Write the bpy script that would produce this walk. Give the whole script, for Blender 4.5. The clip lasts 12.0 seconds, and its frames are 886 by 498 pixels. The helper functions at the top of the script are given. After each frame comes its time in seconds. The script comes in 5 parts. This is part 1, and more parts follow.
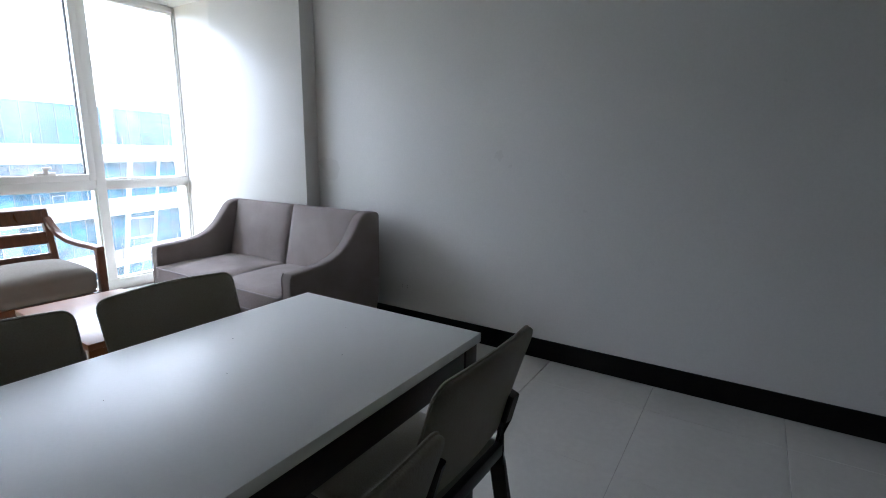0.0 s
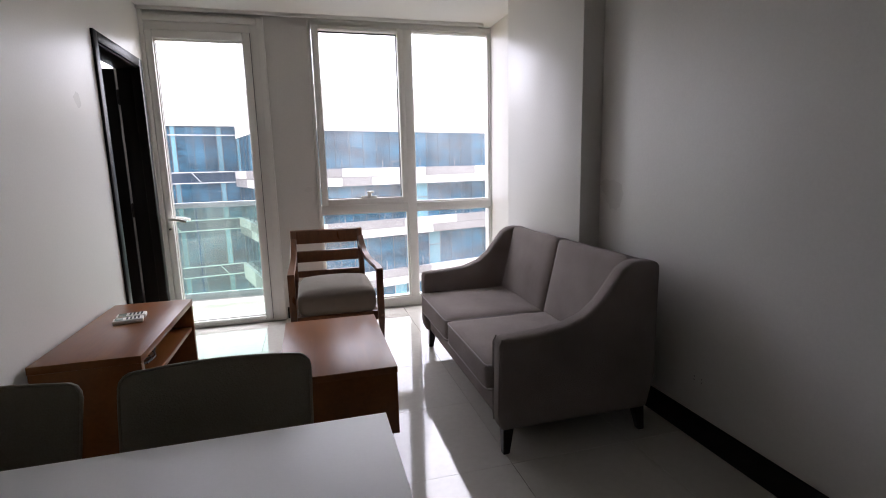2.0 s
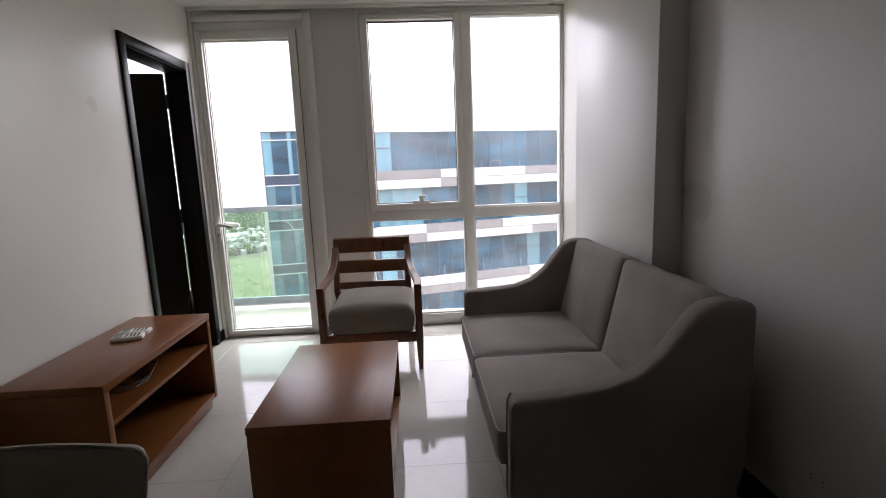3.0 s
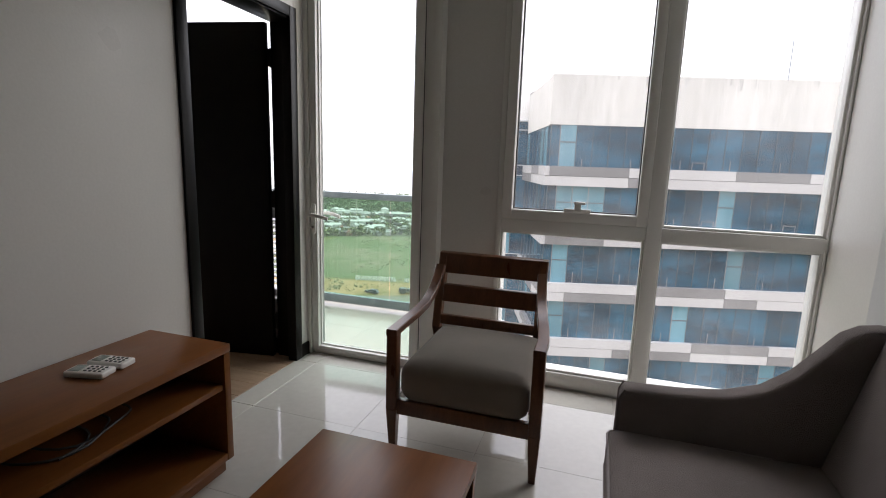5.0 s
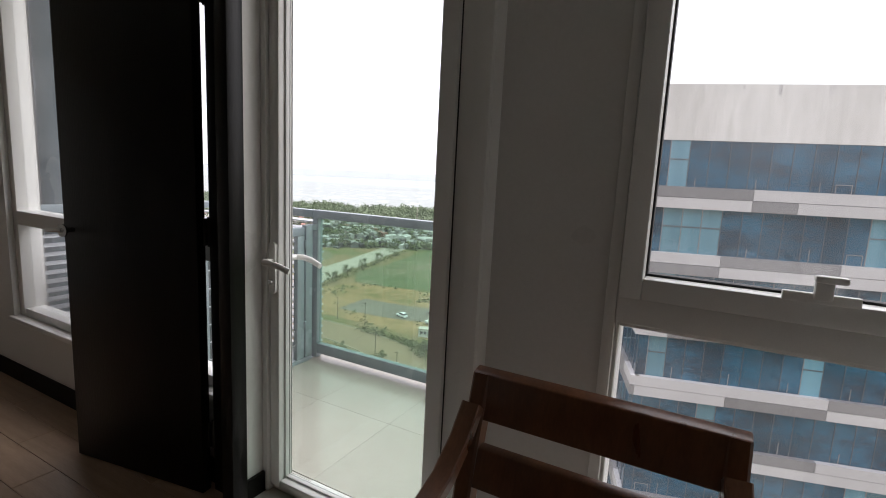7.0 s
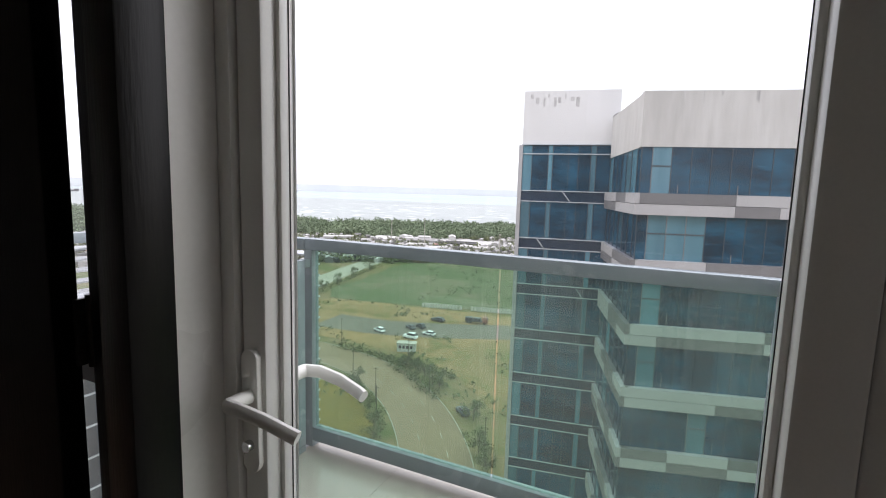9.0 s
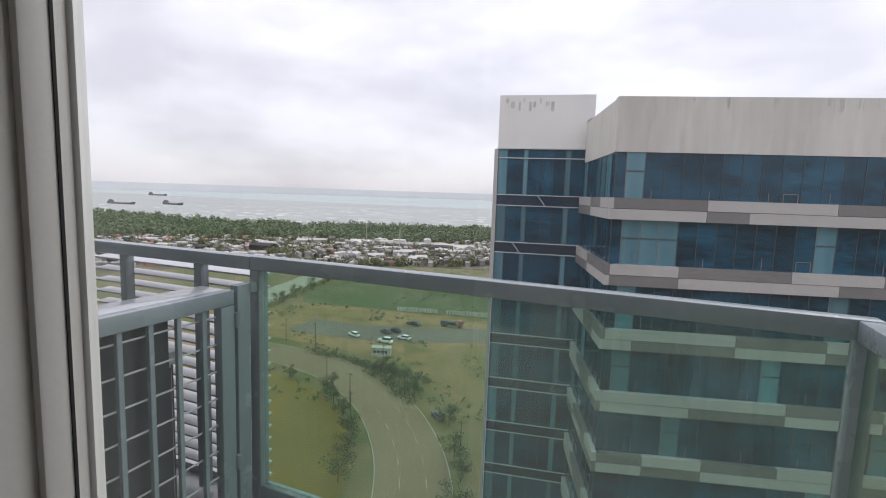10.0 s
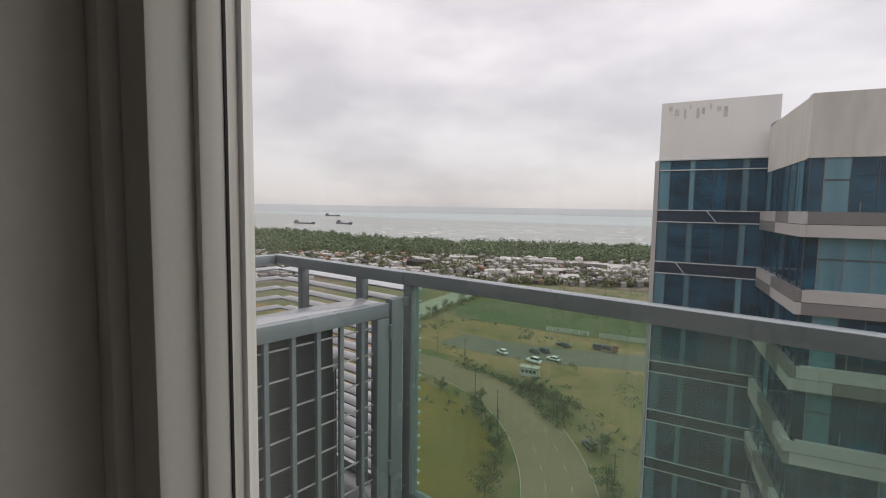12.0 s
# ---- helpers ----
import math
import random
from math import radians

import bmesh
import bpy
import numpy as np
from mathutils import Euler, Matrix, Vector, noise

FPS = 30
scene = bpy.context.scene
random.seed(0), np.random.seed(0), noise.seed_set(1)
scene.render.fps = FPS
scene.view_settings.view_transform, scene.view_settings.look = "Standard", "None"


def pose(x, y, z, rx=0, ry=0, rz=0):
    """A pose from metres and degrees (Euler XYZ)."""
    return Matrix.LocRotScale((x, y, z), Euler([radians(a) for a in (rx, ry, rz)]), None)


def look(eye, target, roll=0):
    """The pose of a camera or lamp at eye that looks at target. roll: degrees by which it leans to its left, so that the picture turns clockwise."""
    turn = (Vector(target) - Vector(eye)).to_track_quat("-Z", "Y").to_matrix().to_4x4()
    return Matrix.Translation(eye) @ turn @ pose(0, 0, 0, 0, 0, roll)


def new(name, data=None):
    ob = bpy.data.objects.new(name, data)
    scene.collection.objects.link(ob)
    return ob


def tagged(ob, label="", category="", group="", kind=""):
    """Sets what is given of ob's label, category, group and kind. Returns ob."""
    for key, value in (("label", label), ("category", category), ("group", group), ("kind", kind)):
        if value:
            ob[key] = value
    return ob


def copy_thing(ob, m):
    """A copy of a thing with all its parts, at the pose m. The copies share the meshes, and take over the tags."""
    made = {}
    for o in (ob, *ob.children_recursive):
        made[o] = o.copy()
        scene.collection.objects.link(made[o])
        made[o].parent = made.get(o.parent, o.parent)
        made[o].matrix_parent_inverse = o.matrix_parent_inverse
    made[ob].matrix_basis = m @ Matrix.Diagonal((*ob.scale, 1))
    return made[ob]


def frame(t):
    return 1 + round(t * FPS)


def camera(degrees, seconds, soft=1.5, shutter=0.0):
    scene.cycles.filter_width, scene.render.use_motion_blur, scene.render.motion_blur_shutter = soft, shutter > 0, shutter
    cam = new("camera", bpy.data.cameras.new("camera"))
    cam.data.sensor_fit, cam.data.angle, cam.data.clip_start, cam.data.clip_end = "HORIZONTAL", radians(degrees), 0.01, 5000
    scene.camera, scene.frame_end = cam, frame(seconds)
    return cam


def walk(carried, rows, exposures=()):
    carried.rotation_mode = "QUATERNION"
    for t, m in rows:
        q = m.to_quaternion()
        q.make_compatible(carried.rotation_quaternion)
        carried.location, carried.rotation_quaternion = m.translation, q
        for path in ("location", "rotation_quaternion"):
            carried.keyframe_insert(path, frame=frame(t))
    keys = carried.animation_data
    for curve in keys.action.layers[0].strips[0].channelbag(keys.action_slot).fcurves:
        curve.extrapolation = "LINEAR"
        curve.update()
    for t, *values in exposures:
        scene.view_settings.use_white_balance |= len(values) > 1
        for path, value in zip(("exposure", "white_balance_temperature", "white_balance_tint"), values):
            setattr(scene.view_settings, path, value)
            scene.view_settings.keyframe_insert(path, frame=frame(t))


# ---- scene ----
cam = camera(84.6, 12.0, soft=1.0)
PATH = [
    (0, (0.087, -4.803, 1.275), (1.743, -3.754, 0.877), 0.7),
    (0.5, (0.373, -4.738, 1.29), (1.806, -3.4, 0.898), 0.3),
    (1, (0.623, -4.692, 1.292), (1.739, -3.076, 0.915), -1.9),
    (1.5, (0.898, -4.639, 1.308), (1.603, -2.8, 0.961), -1.9),
    (2, (1.159, -4.484, 1.301), (1.671, -2.58, 0.969), -1.4),
    (2.5, (1.421, -4.287, 1.3), (1.743, -2.34, 0.977), -2.3),
    (4.5, (1.892, -3.169, 1.312), (1.39, -1.269, 0.966), 1.8),
    (5, (1.782, -2.826, 1.284), (1.187, -0.949, 0.938), 1.9),
    (5.5, (1.643, -2.47, 1.276), (1.076, -0.589, 0.915), 0.5),
    (6, (1.605, -2.087, 1.276), (0.964, -0.226, 0.921), 1.4),
    (6.5, (1.51, -1.713, 1.279), (0.731, 0.1, 0.952), 2.3),
    (7, (1.441, -1.382, 1.273), (0.498, 0.356, 0.978), 2.8),
    (7.2, (1.405, -1.285, 1.272), (0.460, 0.452, 0.981), 2.7),
    (7.6, (1.225, -1.165, 1.266), (0.270, 0.575, 0.986), 2.1),
    (8.0, (1.010, -1.085, 1.260), (0.060, 0.665, 0.992), 1.5),
    (8.4, (0.825, -0.940, 1.255), (-0.105, 0.815, 1.000), 1.3),
    (8.8, (0.688, -0.738, 1.254), (-0.225, 1.022, 1.007), 1.4),
    (9, (0.616, -0.647, 1.254), (-0.242, 1.144, 1.010), 1.6),
    (9.5, (0.492, -0.440, 1.257), (-0.282, 1.390, 1.028), 2.5),
    (10, (0.424, -0.270, 1.271), (-0.342, 1.564, 1.044), 1.9),
    (10.5, (0.402, -0.203, 1.276), (-0.520, 1.558, 1.052), 1.4),
    (11, (0.401, -0.195, 1.269), (-0.646, 1.497, 1.067), 1.1),
    (11.5, (0.407, -0.214, 1.262), (-0.762, 1.398, 1.078), 0.9),
    (12, (0.415, -0.241, 1.269), (-0.873, 1.280, 1.100), 0.9),
]
EXPOSURE = [(0.0, 3.76, 5400, 8), (0.5, 3.46, 5780, 9), (1.0, 3.15, 5950, 11), (1.5, 2.88, 6100, 15), (2.5, 2.50, 6250, 17), (4.5, 1.76, 6350, 11), (5.5, 1.38, 6350, 11),
            (6.5, 1.12, 6400, 12), (7.2, 1.02, 6350, 12), (8.8, 0.97, 6250, 12), (9.1, 0.87, 6200, 12), (9.5, 0.56, 6300, 14), (10.0, 0.26, 6300, 12), (11.0, 0.03, 6550, 12), (12.0, -0.02, 6750, 12)]
walk(cam, [(t, look(e, a, r)) for t, e, a, r in PATH], EXPOSURE)

# ---- world and sun: an overcast, rainy day ----
SUN_ELEVATION, SUN_ROTATION = radians(32), radians(48)
world = bpy.data.worlds.new("overcast_sky")
scene.world = world
world.use_nodes = True
wn, wl = world.node_tree.nodes, world.node_tree.links
wn.clear()
sky = wn.new("ShaderNodeTexSky")
sky.sky_type, sky.sun_disc = "NISHITA", False
sky.sun_elevation, sky.sun_rotation = SUN_ELEVATION, SUN_ROTATION
sky_bg = wn.new("ShaderNodeBackground")
sky_bg.inputs["Strength"].default_value = 0.02
wl.new(sky.outputs["Color"], sky_bg.inputs["Color"])
coord = wn.new("ShaderNodeTexCoord")
stretch = wn.new("ShaderNodeMapping")
stretch.inputs["Scale"].default_value = (1.0, 1.0, 2.6)
wl.new(coord.outputs["Generated"], stretch.inputs["Vector"])
puffs = wn.new("ShaderNodeTexNoise")
puffs.inputs["Scale"].default_value, puffs.inputs["Detail"].default_value, puffs.inputs["Roughness"].default_value = 3.1, 6.0, 0.52
wl.new(stretch.outputs["Vector"], puffs.inputs["Vector"])
ramp = wn.new("ShaderNodeValToRGB")
ramp.color_ramp.elements[0].position, ramp.color_ramp.elements[0].color = 0.38, (0.735, 0.70, 0.74, 1)
ramp.color_ramp.elements[1].position, ramp.color_ramp.elements[1].color = 0.62, (0.98, 0.94, 0.97, 1)
wl.new(puffs.outputs["Fac"], ramp.inputs["Fac"])
cloud_bg = wn.new("ShaderNodeBackground")
cloud_bg.inputs["Strength"].default_value = 1.12
height = wn.new("ShaderNodeSeparateXYZ")
wl.new(coord.outputs["Generated"], height.inputs["Vector"])
rise = wn.new("ShaderNodeValToRGB")
for spot, value in ((0.0, 0.62), (0.08, 0.73), (0.35, 0.90), (0.6, 1.40)):
    dot = rise.color_ramp.elements.new(spot)
    dot.color = (value, value, value * 1.01, 1)
rise.color_ramp.elements[-1].color = (2.1, 2.1, 2.1, 1)
rise.color_ramp.elements[0].color = (0.62, 0.62, 0.628, 1)
wl.new(height.outputs["Z"], rise.inputs["Fac"])
shade = wn.new("ShaderNodeMix")
shade.data_type, shade.blend_type = "RGBA", "MULTIPLY"
shade.inputs["Factor"].default_value = 1.0
wl.new(ramp.outputs["Color"], shade.inputs["A"])
wl.new(rise.outputs["Color"], shade.inputs["B"])
wl.new(shade.outputs["Result"], cloud_bg.inputs["Color"])
both = wn.new("ShaderNodeAddShader")
wl.new(sky_bg.outputs["Background"], both.inputs[0])
wl.new(cloud_bg.outputs["Background"], both.inputs[1])
out = wn.new("ShaderNodeOutputWorld")
wl.new(both.outputs["Shader"], out.inputs["Surface"])
sun = new("sun", bpy.data.lights.new("sun", "SUN"))
sun.data.energy, sun.data.angle, sun.data.color = 0.52, radians(60), (1.0, 0.97, 0.93)
sun.rotation_euler = (radians(90) - SUN_ELEVATION, 0, radians(180) - SUN_ROTATION)

# ---- materials ----
def surface(name, dark, light, rough=0.5, scale=4.0, fine=60.0, bump=0.05, metal=0.0, stretch=(1, 1, 1), spread=0.0, island=0.0, spec=0.5, mottle=0.0, coat=0.0, low=0.32, high=0.68, sheen=0.0):
    """A two-scale procedural surface: large stains, fine grain, relief, and a shift from piece to piece."""
    m = bpy.data.materials.new(name)
    m.use_nodes = True
    n, l = m.node_tree.nodes, m.node_tree.links
    b = n["Principled BSDF"]
    geo = n.new("ShaderNodeNewGeometry")
    mp = n.new("ShaderNodeMapping")
    mp.inputs["Scale"].default_value = stretch
    l.new(geo.outputs["Position"], mp.inputs["Vector"])
    big, small = n.new("ShaderNodeTexNoise"), n.new("ShaderNodeTexNoise")
    for t, s, d in ((big, scale, 5.0), (small, fine, 4.0)):
        t.inputs["Scale"].default_value, t.inputs["Detail"].default_value = s, d
        l.new(mp.outputs["Vector"], t.inputs["Vector"])
    mixed = n.new("ShaderNodeMix")
    mixed.data_type = "FLOAT"
    mixed.inputs["Factor"].default_value = 0.4
    l.new(big.outputs["Fac"], mixed.inputs["A"])
    l.new(small.outputs["Fac"], mixed.inputs["B"])
    span = n.new("ShaderNodeMapRange")
    span.inputs["From Min"].default_value, span.inputs["From Max"].default_value = low, high
    l.new(mixed.outputs["Result"], span.inputs["Value"])
    col = n.new("ShaderNodeMix")
    col.data_type = "RGBA"
    col.inputs["A"].default_value, col.inputs["B"].default_value = (*dark, 1), (*light, 1)
    l.new(span.outputs["Result"], col.inputs["Factor"])
    colour = col.outputs["Result"]
    if spread or island:
        src = n.new("ShaderNodeObjectInfo").outputs["Random"] if spread else geo.outputs["Random Per Island"]
        k = spread or island
        vary = n.new("ShaderNodeMapRange")
        vary.inputs["To Min"].default_value, vary.inputs["To Max"].default_value = 1 - k, 1 + k
        l.new(src, vary.inputs["Value"])
        hsv = n.new("ShaderNodeHueSaturation")
        l.new(vary.outputs["Result"], hsv.inputs["Value"])
        l.new(colour, hsv.inputs["Color"])
        colour = hsv.outputs["Color"]
    l.new(colour, b.inputs["Base Color"])
    b.inputs["Metallic"].default_value, b.inputs["Specular IOR Level"].default_value = metal, spec
    b.inputs["Coat Weight"].default_value, b.inputs["Coat Roughness"].default_value = coat, 0.08
    b.inputs["Sheen Weight"].default_value, b.inputs["Sheen Roughness"].default_value = sheen, 0.35
    gloss = n.new("ShaderNodeMapRange")
    gloss.inputs["To Min"].default_value, gloss.inputs["To Max"].default_value = rough * (1 - mottle), min(1.0, rough * (1 + mottle) + 0.02)
    l.new(big.outputs["Fac"], gloss.inputs["Value"])
    l.new(gloss.outputs["Result"], b.inputs["Roughness"])
    if bump:
        bp = n.new("ShaderNodeBump")
        bp.inputs["Strength"].default_value, bp.inputs["Distance"].default_value = bump, 0.01
        l.new(small.outputs["Fac"], bp.inputs["Height"])
        l.new(bp.outputs["Normal"], b.inputs["Normal"])
    return m


def glass(name, tint, gain=1.0, rough=0.0, film=0.0, film_colour=(0.8, 0.8, 0.8)):
    """A thin pane: clear or tinted, with a mirror gloss by Fresnel."""
    m = bpy.data.materials.new(name)
    m.use_nodes = True
    n, l = m.node_tree.nodes, m.node_tree.links
    n.remove(n["Principled BSDF"])
    clear, shine, mix, fr = n.new("ShaderNodeBsdfTransparent"), n.new("ShaderNodeBsdfGlossy"), n.new("ShaderNodeMixShader"), n.new("ShaderNodeLayerWeight")
    clear.inputs["Color"].default_value = (*tint, 1)
    shine.inputs["Roughness"].default_value = rough
    fr.inputs["Blend"].default_value = 0.5
    steep, lift = n.new("ShaderNodeMath"), n.new("ShaderNodeMapRange")
    steep.operation = "POWER"
    steep.inputs[1].default_value = 5.0
    l.new(fr.outputs["Facing"], steep.inputs[0])
    lift.inputs["To Min"].default_value, lift.inputs["To Max"].default_value = 0.035 * gain, 0.9
    l.new(steep.outputs["Value"], lift.inputs["Value"])
    l.new(lift.outputs["Result"], mix.inputs["Fac"])
    l.new(clear.outputs["BSDF"], mix.inputs[1])
    l.new(shine.outputs["BSDF"], mix.inputs[2])
    last = mix.outputs["Shader"]
    if film:
        # Scattering film: dirt on the glass, plus a painted veil of glare.
        dirt_glare, veil, geo, cloud, amount = n.new("ShaderNodeBsdfTranslucent"), n.new("ShaderNodeMixShader"), n.new("ShaderNodeNewGeometry"), n.new("ShaderNodeTexNoise"), n.new("ShaderNodeMapRange")
        dirt_glare.inputs["Color"].default_value = (*film_colour, 1)
        cloud.inputs["Scale"].default_value, cloud.inputs["Detail"].default_value = 3.5, 5.0
        l.new(geo.outputs["Position"], cloud.inputs["Vector"])
        amount.inputs["From Min"].default_value, amount.inputs["From Max"].default_value = 0.3, 0.7
        amount.inputs["To Min"].default_value, amount.inputs["To Max"].default_value = film * 0.4, film * 1.6
        l.new(cloud.outputs["Fac"], amount.inputs["Value"])
        l.new(amount.outputs["Result"], veil.inputs["Fac"])
        l.new(last, veil.inputs[1])
        l.new(dirt_glare.outputs["BSDF"], veil.inputs[2])
        last = veil.outputs["Shader"]
    l.new(last, n["Material Output"].inputs["Surface"])
    return m


def terrain(name, dry, mid, green, patch=0.03, rough=0.95, bias=0.0):
    """Open ground: bare earth, dry grass and green growth in patches of several sizes."""
    m = bpy.data.materials.new(name)
    m.use_nodes = True
    n, l = m.node_tree.nodes, m.node_tree.links
    b = n["Principled BSDF"]
    b.inputs["Roughness"].default_value, b.inputs["Specular IOR Level"].default_value = rough, 0.15
    geo = n.new("ShaderNodeNewGeometry")
    total = None
    for scale, weight in ((patch, 1.0), (patch * 5, 0.6), (0.9, 0.45)):
        t, k = n.new("ShaderNodeTexNoise"), n.new("ShaderNodeMath")
        t.inputs["Scale"].default_value, t.inputs["Detail"].default_value, t.inputs["Roughness"].default_value = scale, 6.0, 0.6
        l.new(geo.outputs["Position"], t.inputs["Vector"])
        k.operation = "MULTIPLY_ADD"
        l.new(t.outputs["Fac"], k.inputs[0])
        k.inputs[1].default_value, k.inputs[2].default_value = weight, -0.5 * weight + (0.5 + bias if total is None else 0.0)
        if total is not None:
            add = n.new("ShaderNodeMath")
            l.new(total, add.inputs[0])
            l.new(k.outputs["Value"], add.inputs[1])
            total = add.outputs["Value"]
        else:
            total = k.outputs["Value"]
    ramp_node = n.new("ShaderNodeValToRGB")
    e = ramp_node.color_ramp.elements
    e[0].position, e[0].color = 0.38, (*dry, 1)
    e[1].position, e[1].color = 0.62, (*green, 1)
    half = e.new(0.50)
    half.color = (*mid, 1)
    l.new(total, ramp_node.inputs["Fac"])
    l.new(ramp_node.outputs["Color"], b.inputs["Base Color"])
    return m


PAINT = surface("satin_wall_paint", (0.655, 0.637, 0.600), (0.715, 0.697, 0.660), 0.32, 1.4, 90, 0.04, mottle=0.45)
CEILING = surface("ceiling_paint", (0.74, 0.73, 0.70), (0.79, 0.78, 0.75), 0.7, 0.8, 90, 0.03)
TILE = surface("polished_tile", (0.52, 0.50, 0.45), (0.59, 0.57, 0.515), 0.05, 2.5, 30, 0.004, spread=0.012, spec=0.6, mottle=0.3)
GROUT = surface("grey_grout", (0.47, 0.45, 0.405), (0.54, 0.52, 0.47), 0.6, 6, 200, 0.05)
BASE = surface("black_brown_skirting", (0.005, 0.0045, 0.004), (0.009, 0.008, 0.007), 0.5, 3, 80, 0.02, spec=0.1)
FRAME = surface("white_coated_aluminium", (0.73, 0.72, 0.68), (0.79, 0.78, 0.74), 0.32, 2, 250, 0.01)
GASKET = surface("black_rubber_gasket", (0.02, 0.02, 0.02), (0.03, 0.03, 0.03), 0.7, 5, 90, 0.02)
HINGE = surface("dark_bronze_hinge", (0.030, 0.028, 0.026), (0.055, 0.052, 0.048), 0.4, 8, 200, 0.02, metal=0.6)
STEEL = surface("satin_steel", (0.55, 0.55, 0.54), (0.66, 0.66, 0.65), 0.26, 8, 300, 0.02, metal=1.0)
DARKDOOR = surface("black_brown_door_veneer", (0.003, 0.0028, 0.0026), (0.007, 0.006, 0.005), 0.32, 3, 40, 0.05, stretch=(6, 6, 0.5), spec=0.16)
RED_WOOD = surface("reddish_brown_wood", (0.150, 0.051, 0.013), (0.215, 0.079, 0.020), 0.31, 2, 14, 0.0, stretch=(4, 0.5, 4), mottle=0.08, spec=0.26)
CHAIR_WOOD = surface("chestnut_wood", (0.078, 0.030, 0.013), (0.165, 0.066, 0.028), 0.3, 6, 40, 0.04, stretch=(4, 2, 1), mottle=0.3)
DARK_WOOD = surface("dark_wenge_wood", (0.014, 0.009, 0.007), (0.030, 0.019, 0.014), 0.35, 6, 50, 0.05, stretch=(2, 2, 8), spec=0.3)
SOFA = surface("mauve_grey_sofa_cloth", (0.218, 0.187, 0.174), (0.395, 0.340, 0.318), 0.92, 2.2, 420, 0.6, spec=0.1, low=0.36, high=0.66, sheen=0.1)
PIPING = surface("sofa_piping_cloth", (0.36, 0.32, 0.315), (0.44, 0.395, 0.39), 0.9, 5, 800, 0.3, spec=0.15)
TAUPE = surface("taupe_seat_cloth", (0.185, 0.164, 0.138), (0.250, 0.223, 0.190), 0.88, 3, 600, 0.25, spec=0.15, sheen=0.15)
BEIGE = surface("olive_beige_leatherette", (0.225, 0.200, 0.148), (0.315, 0.283, 0.215), 0.48, 3, 240, 0.16, spec=0.35)
TABLE_WHITE = surface("matt_white_laminate", (0.84, 0.84, 0.82), (0.88, 0.88, 0.86), 0.43, 1.5, 120, 0.01, mottle=0.2, spec=0.9)
PLASTIC = surface("white_plastic", (0.72, 0.71, 0.66), (0.78, 0.77, 0.72), 0.4, 10, 200, 0.01)
BUTTON = surface("dark_keys", (0.03, 0.03, 0.035), (0.06, 0.06, 0.06), 0.5, 10, 200, 0.0)
SCREEN = surface("grey_display", (0.22, 0.25, 0.22), (0.26, 0.29, 0.25), 0.2, 10, 100, 0.0)
PLANK = surface("brown_floor_plank", (0.288, 0.192, 0.126), (0.432, 0.300, 0.204), 0.32, 3, 30, 0.03, stretch=(0.8, 9, 1), spread=0.12)
# Film on these two panes also imitates glare that washes out the view.
PANE = glass("clear_glass", (0.985, 0.992, 0.99), film=0.034)
DOOR_PANE = glass("clear_door_glass", (0.985, 0.992, 0.99), film=0.015)
RAIL_GLASS = glass("green_wet_glass", (0.685, 0.835, 0.75), film=0.024, film_colour=(0.60, 0.68, 0.60))
RAIL = surface("blue_grey_coated_steel", (0.205, 0.250, 0.270), (0.265, 0.315, 0.335), 0.25, 4, 150, 0.02, mottle=0.4)
RAIL_LIGHT = surface("pale_grey_coated_slats", (0.476, 0.493, 0.510), (0.561, 0.578, 0.595), 0.3, 4, 150, 0.02)
BALC_TILE = surface("cream_balcony_tile", (0.390, 0.355, 0.300), (0.445, 0.410, 0.351), 0.16, 2, 40, 0.01, spread=0.04, mottle=0.6)
CONDENSER = surface("grey_condenser_casing", (0.36, 0.37, 0.37), (0.46, 0.47, 0.47), 0.22, 2, 60, 0.02, mottle=0.6)
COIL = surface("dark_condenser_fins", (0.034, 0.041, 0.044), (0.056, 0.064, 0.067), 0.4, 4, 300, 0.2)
WATER_DROP = glass("water_drop", (0.93, 0.95, 0.95), 0.92)
CONCRETE = surface("stained_white_concrete", (0.448, 0.436, 0.416), (0.608, 0.600, 0.580), 0.85, 0.5, 3.0, 0.05, stretch=(1, 1, 0.16))
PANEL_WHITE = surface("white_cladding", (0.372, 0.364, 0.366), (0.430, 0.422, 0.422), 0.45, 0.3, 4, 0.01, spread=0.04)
PANEL_GREY = surface("grey_cladding", (0.140, 0.136, 0.138), (0.184, 0.180, 0.182), 0.45, 0.3, 4, 0.01, spread=0.06)
# Blue glass whose mottled tones imitate reflections, put into the base colour.
FACADE_GLASS = surface("blue_glass_painted_reflections", (0.002, 0.018, 0.036), (0.018, 0.112, 0.190), 0.05, 0.55, 4.0, 0.006, spread=0.28, spec=0.34, stretch=(0.55, 0.55, 1.7), low=0.38, high=0.74)
BLIND_GLASS = surface("cyan_blinds_behind_glass", (0.055, 0.155, 0.21), (0.105, 0.235, 0.29), 0.08, 0.6, 6, 0.0, spread=0.35, spec=0.6, stretch=(3, 3, 0.2))
DARK_SPANDREL = surface("dark_spandrel_glass", (0.006, 0.018, 0.038), (0.016, 0.036, 0.062), 0.08, 0.4, 3, 0.0, spread=0.2)
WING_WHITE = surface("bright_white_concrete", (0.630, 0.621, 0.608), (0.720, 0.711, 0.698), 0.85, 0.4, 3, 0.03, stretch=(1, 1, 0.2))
STAIN = surface("black_mould_stain", (0.34, 0.33, 0.32), (0.60, 0.59, 0.575), 0.9, 3, 9, 0.0, stretch=(1, 1, 0.3))
WET_PLATE = surface("wet_grey_plate", (0.34, 0.36, 0.38), (0.44, 0.46, 0.475), 0.12, 3, 40, 0.01, mottle=0.7)
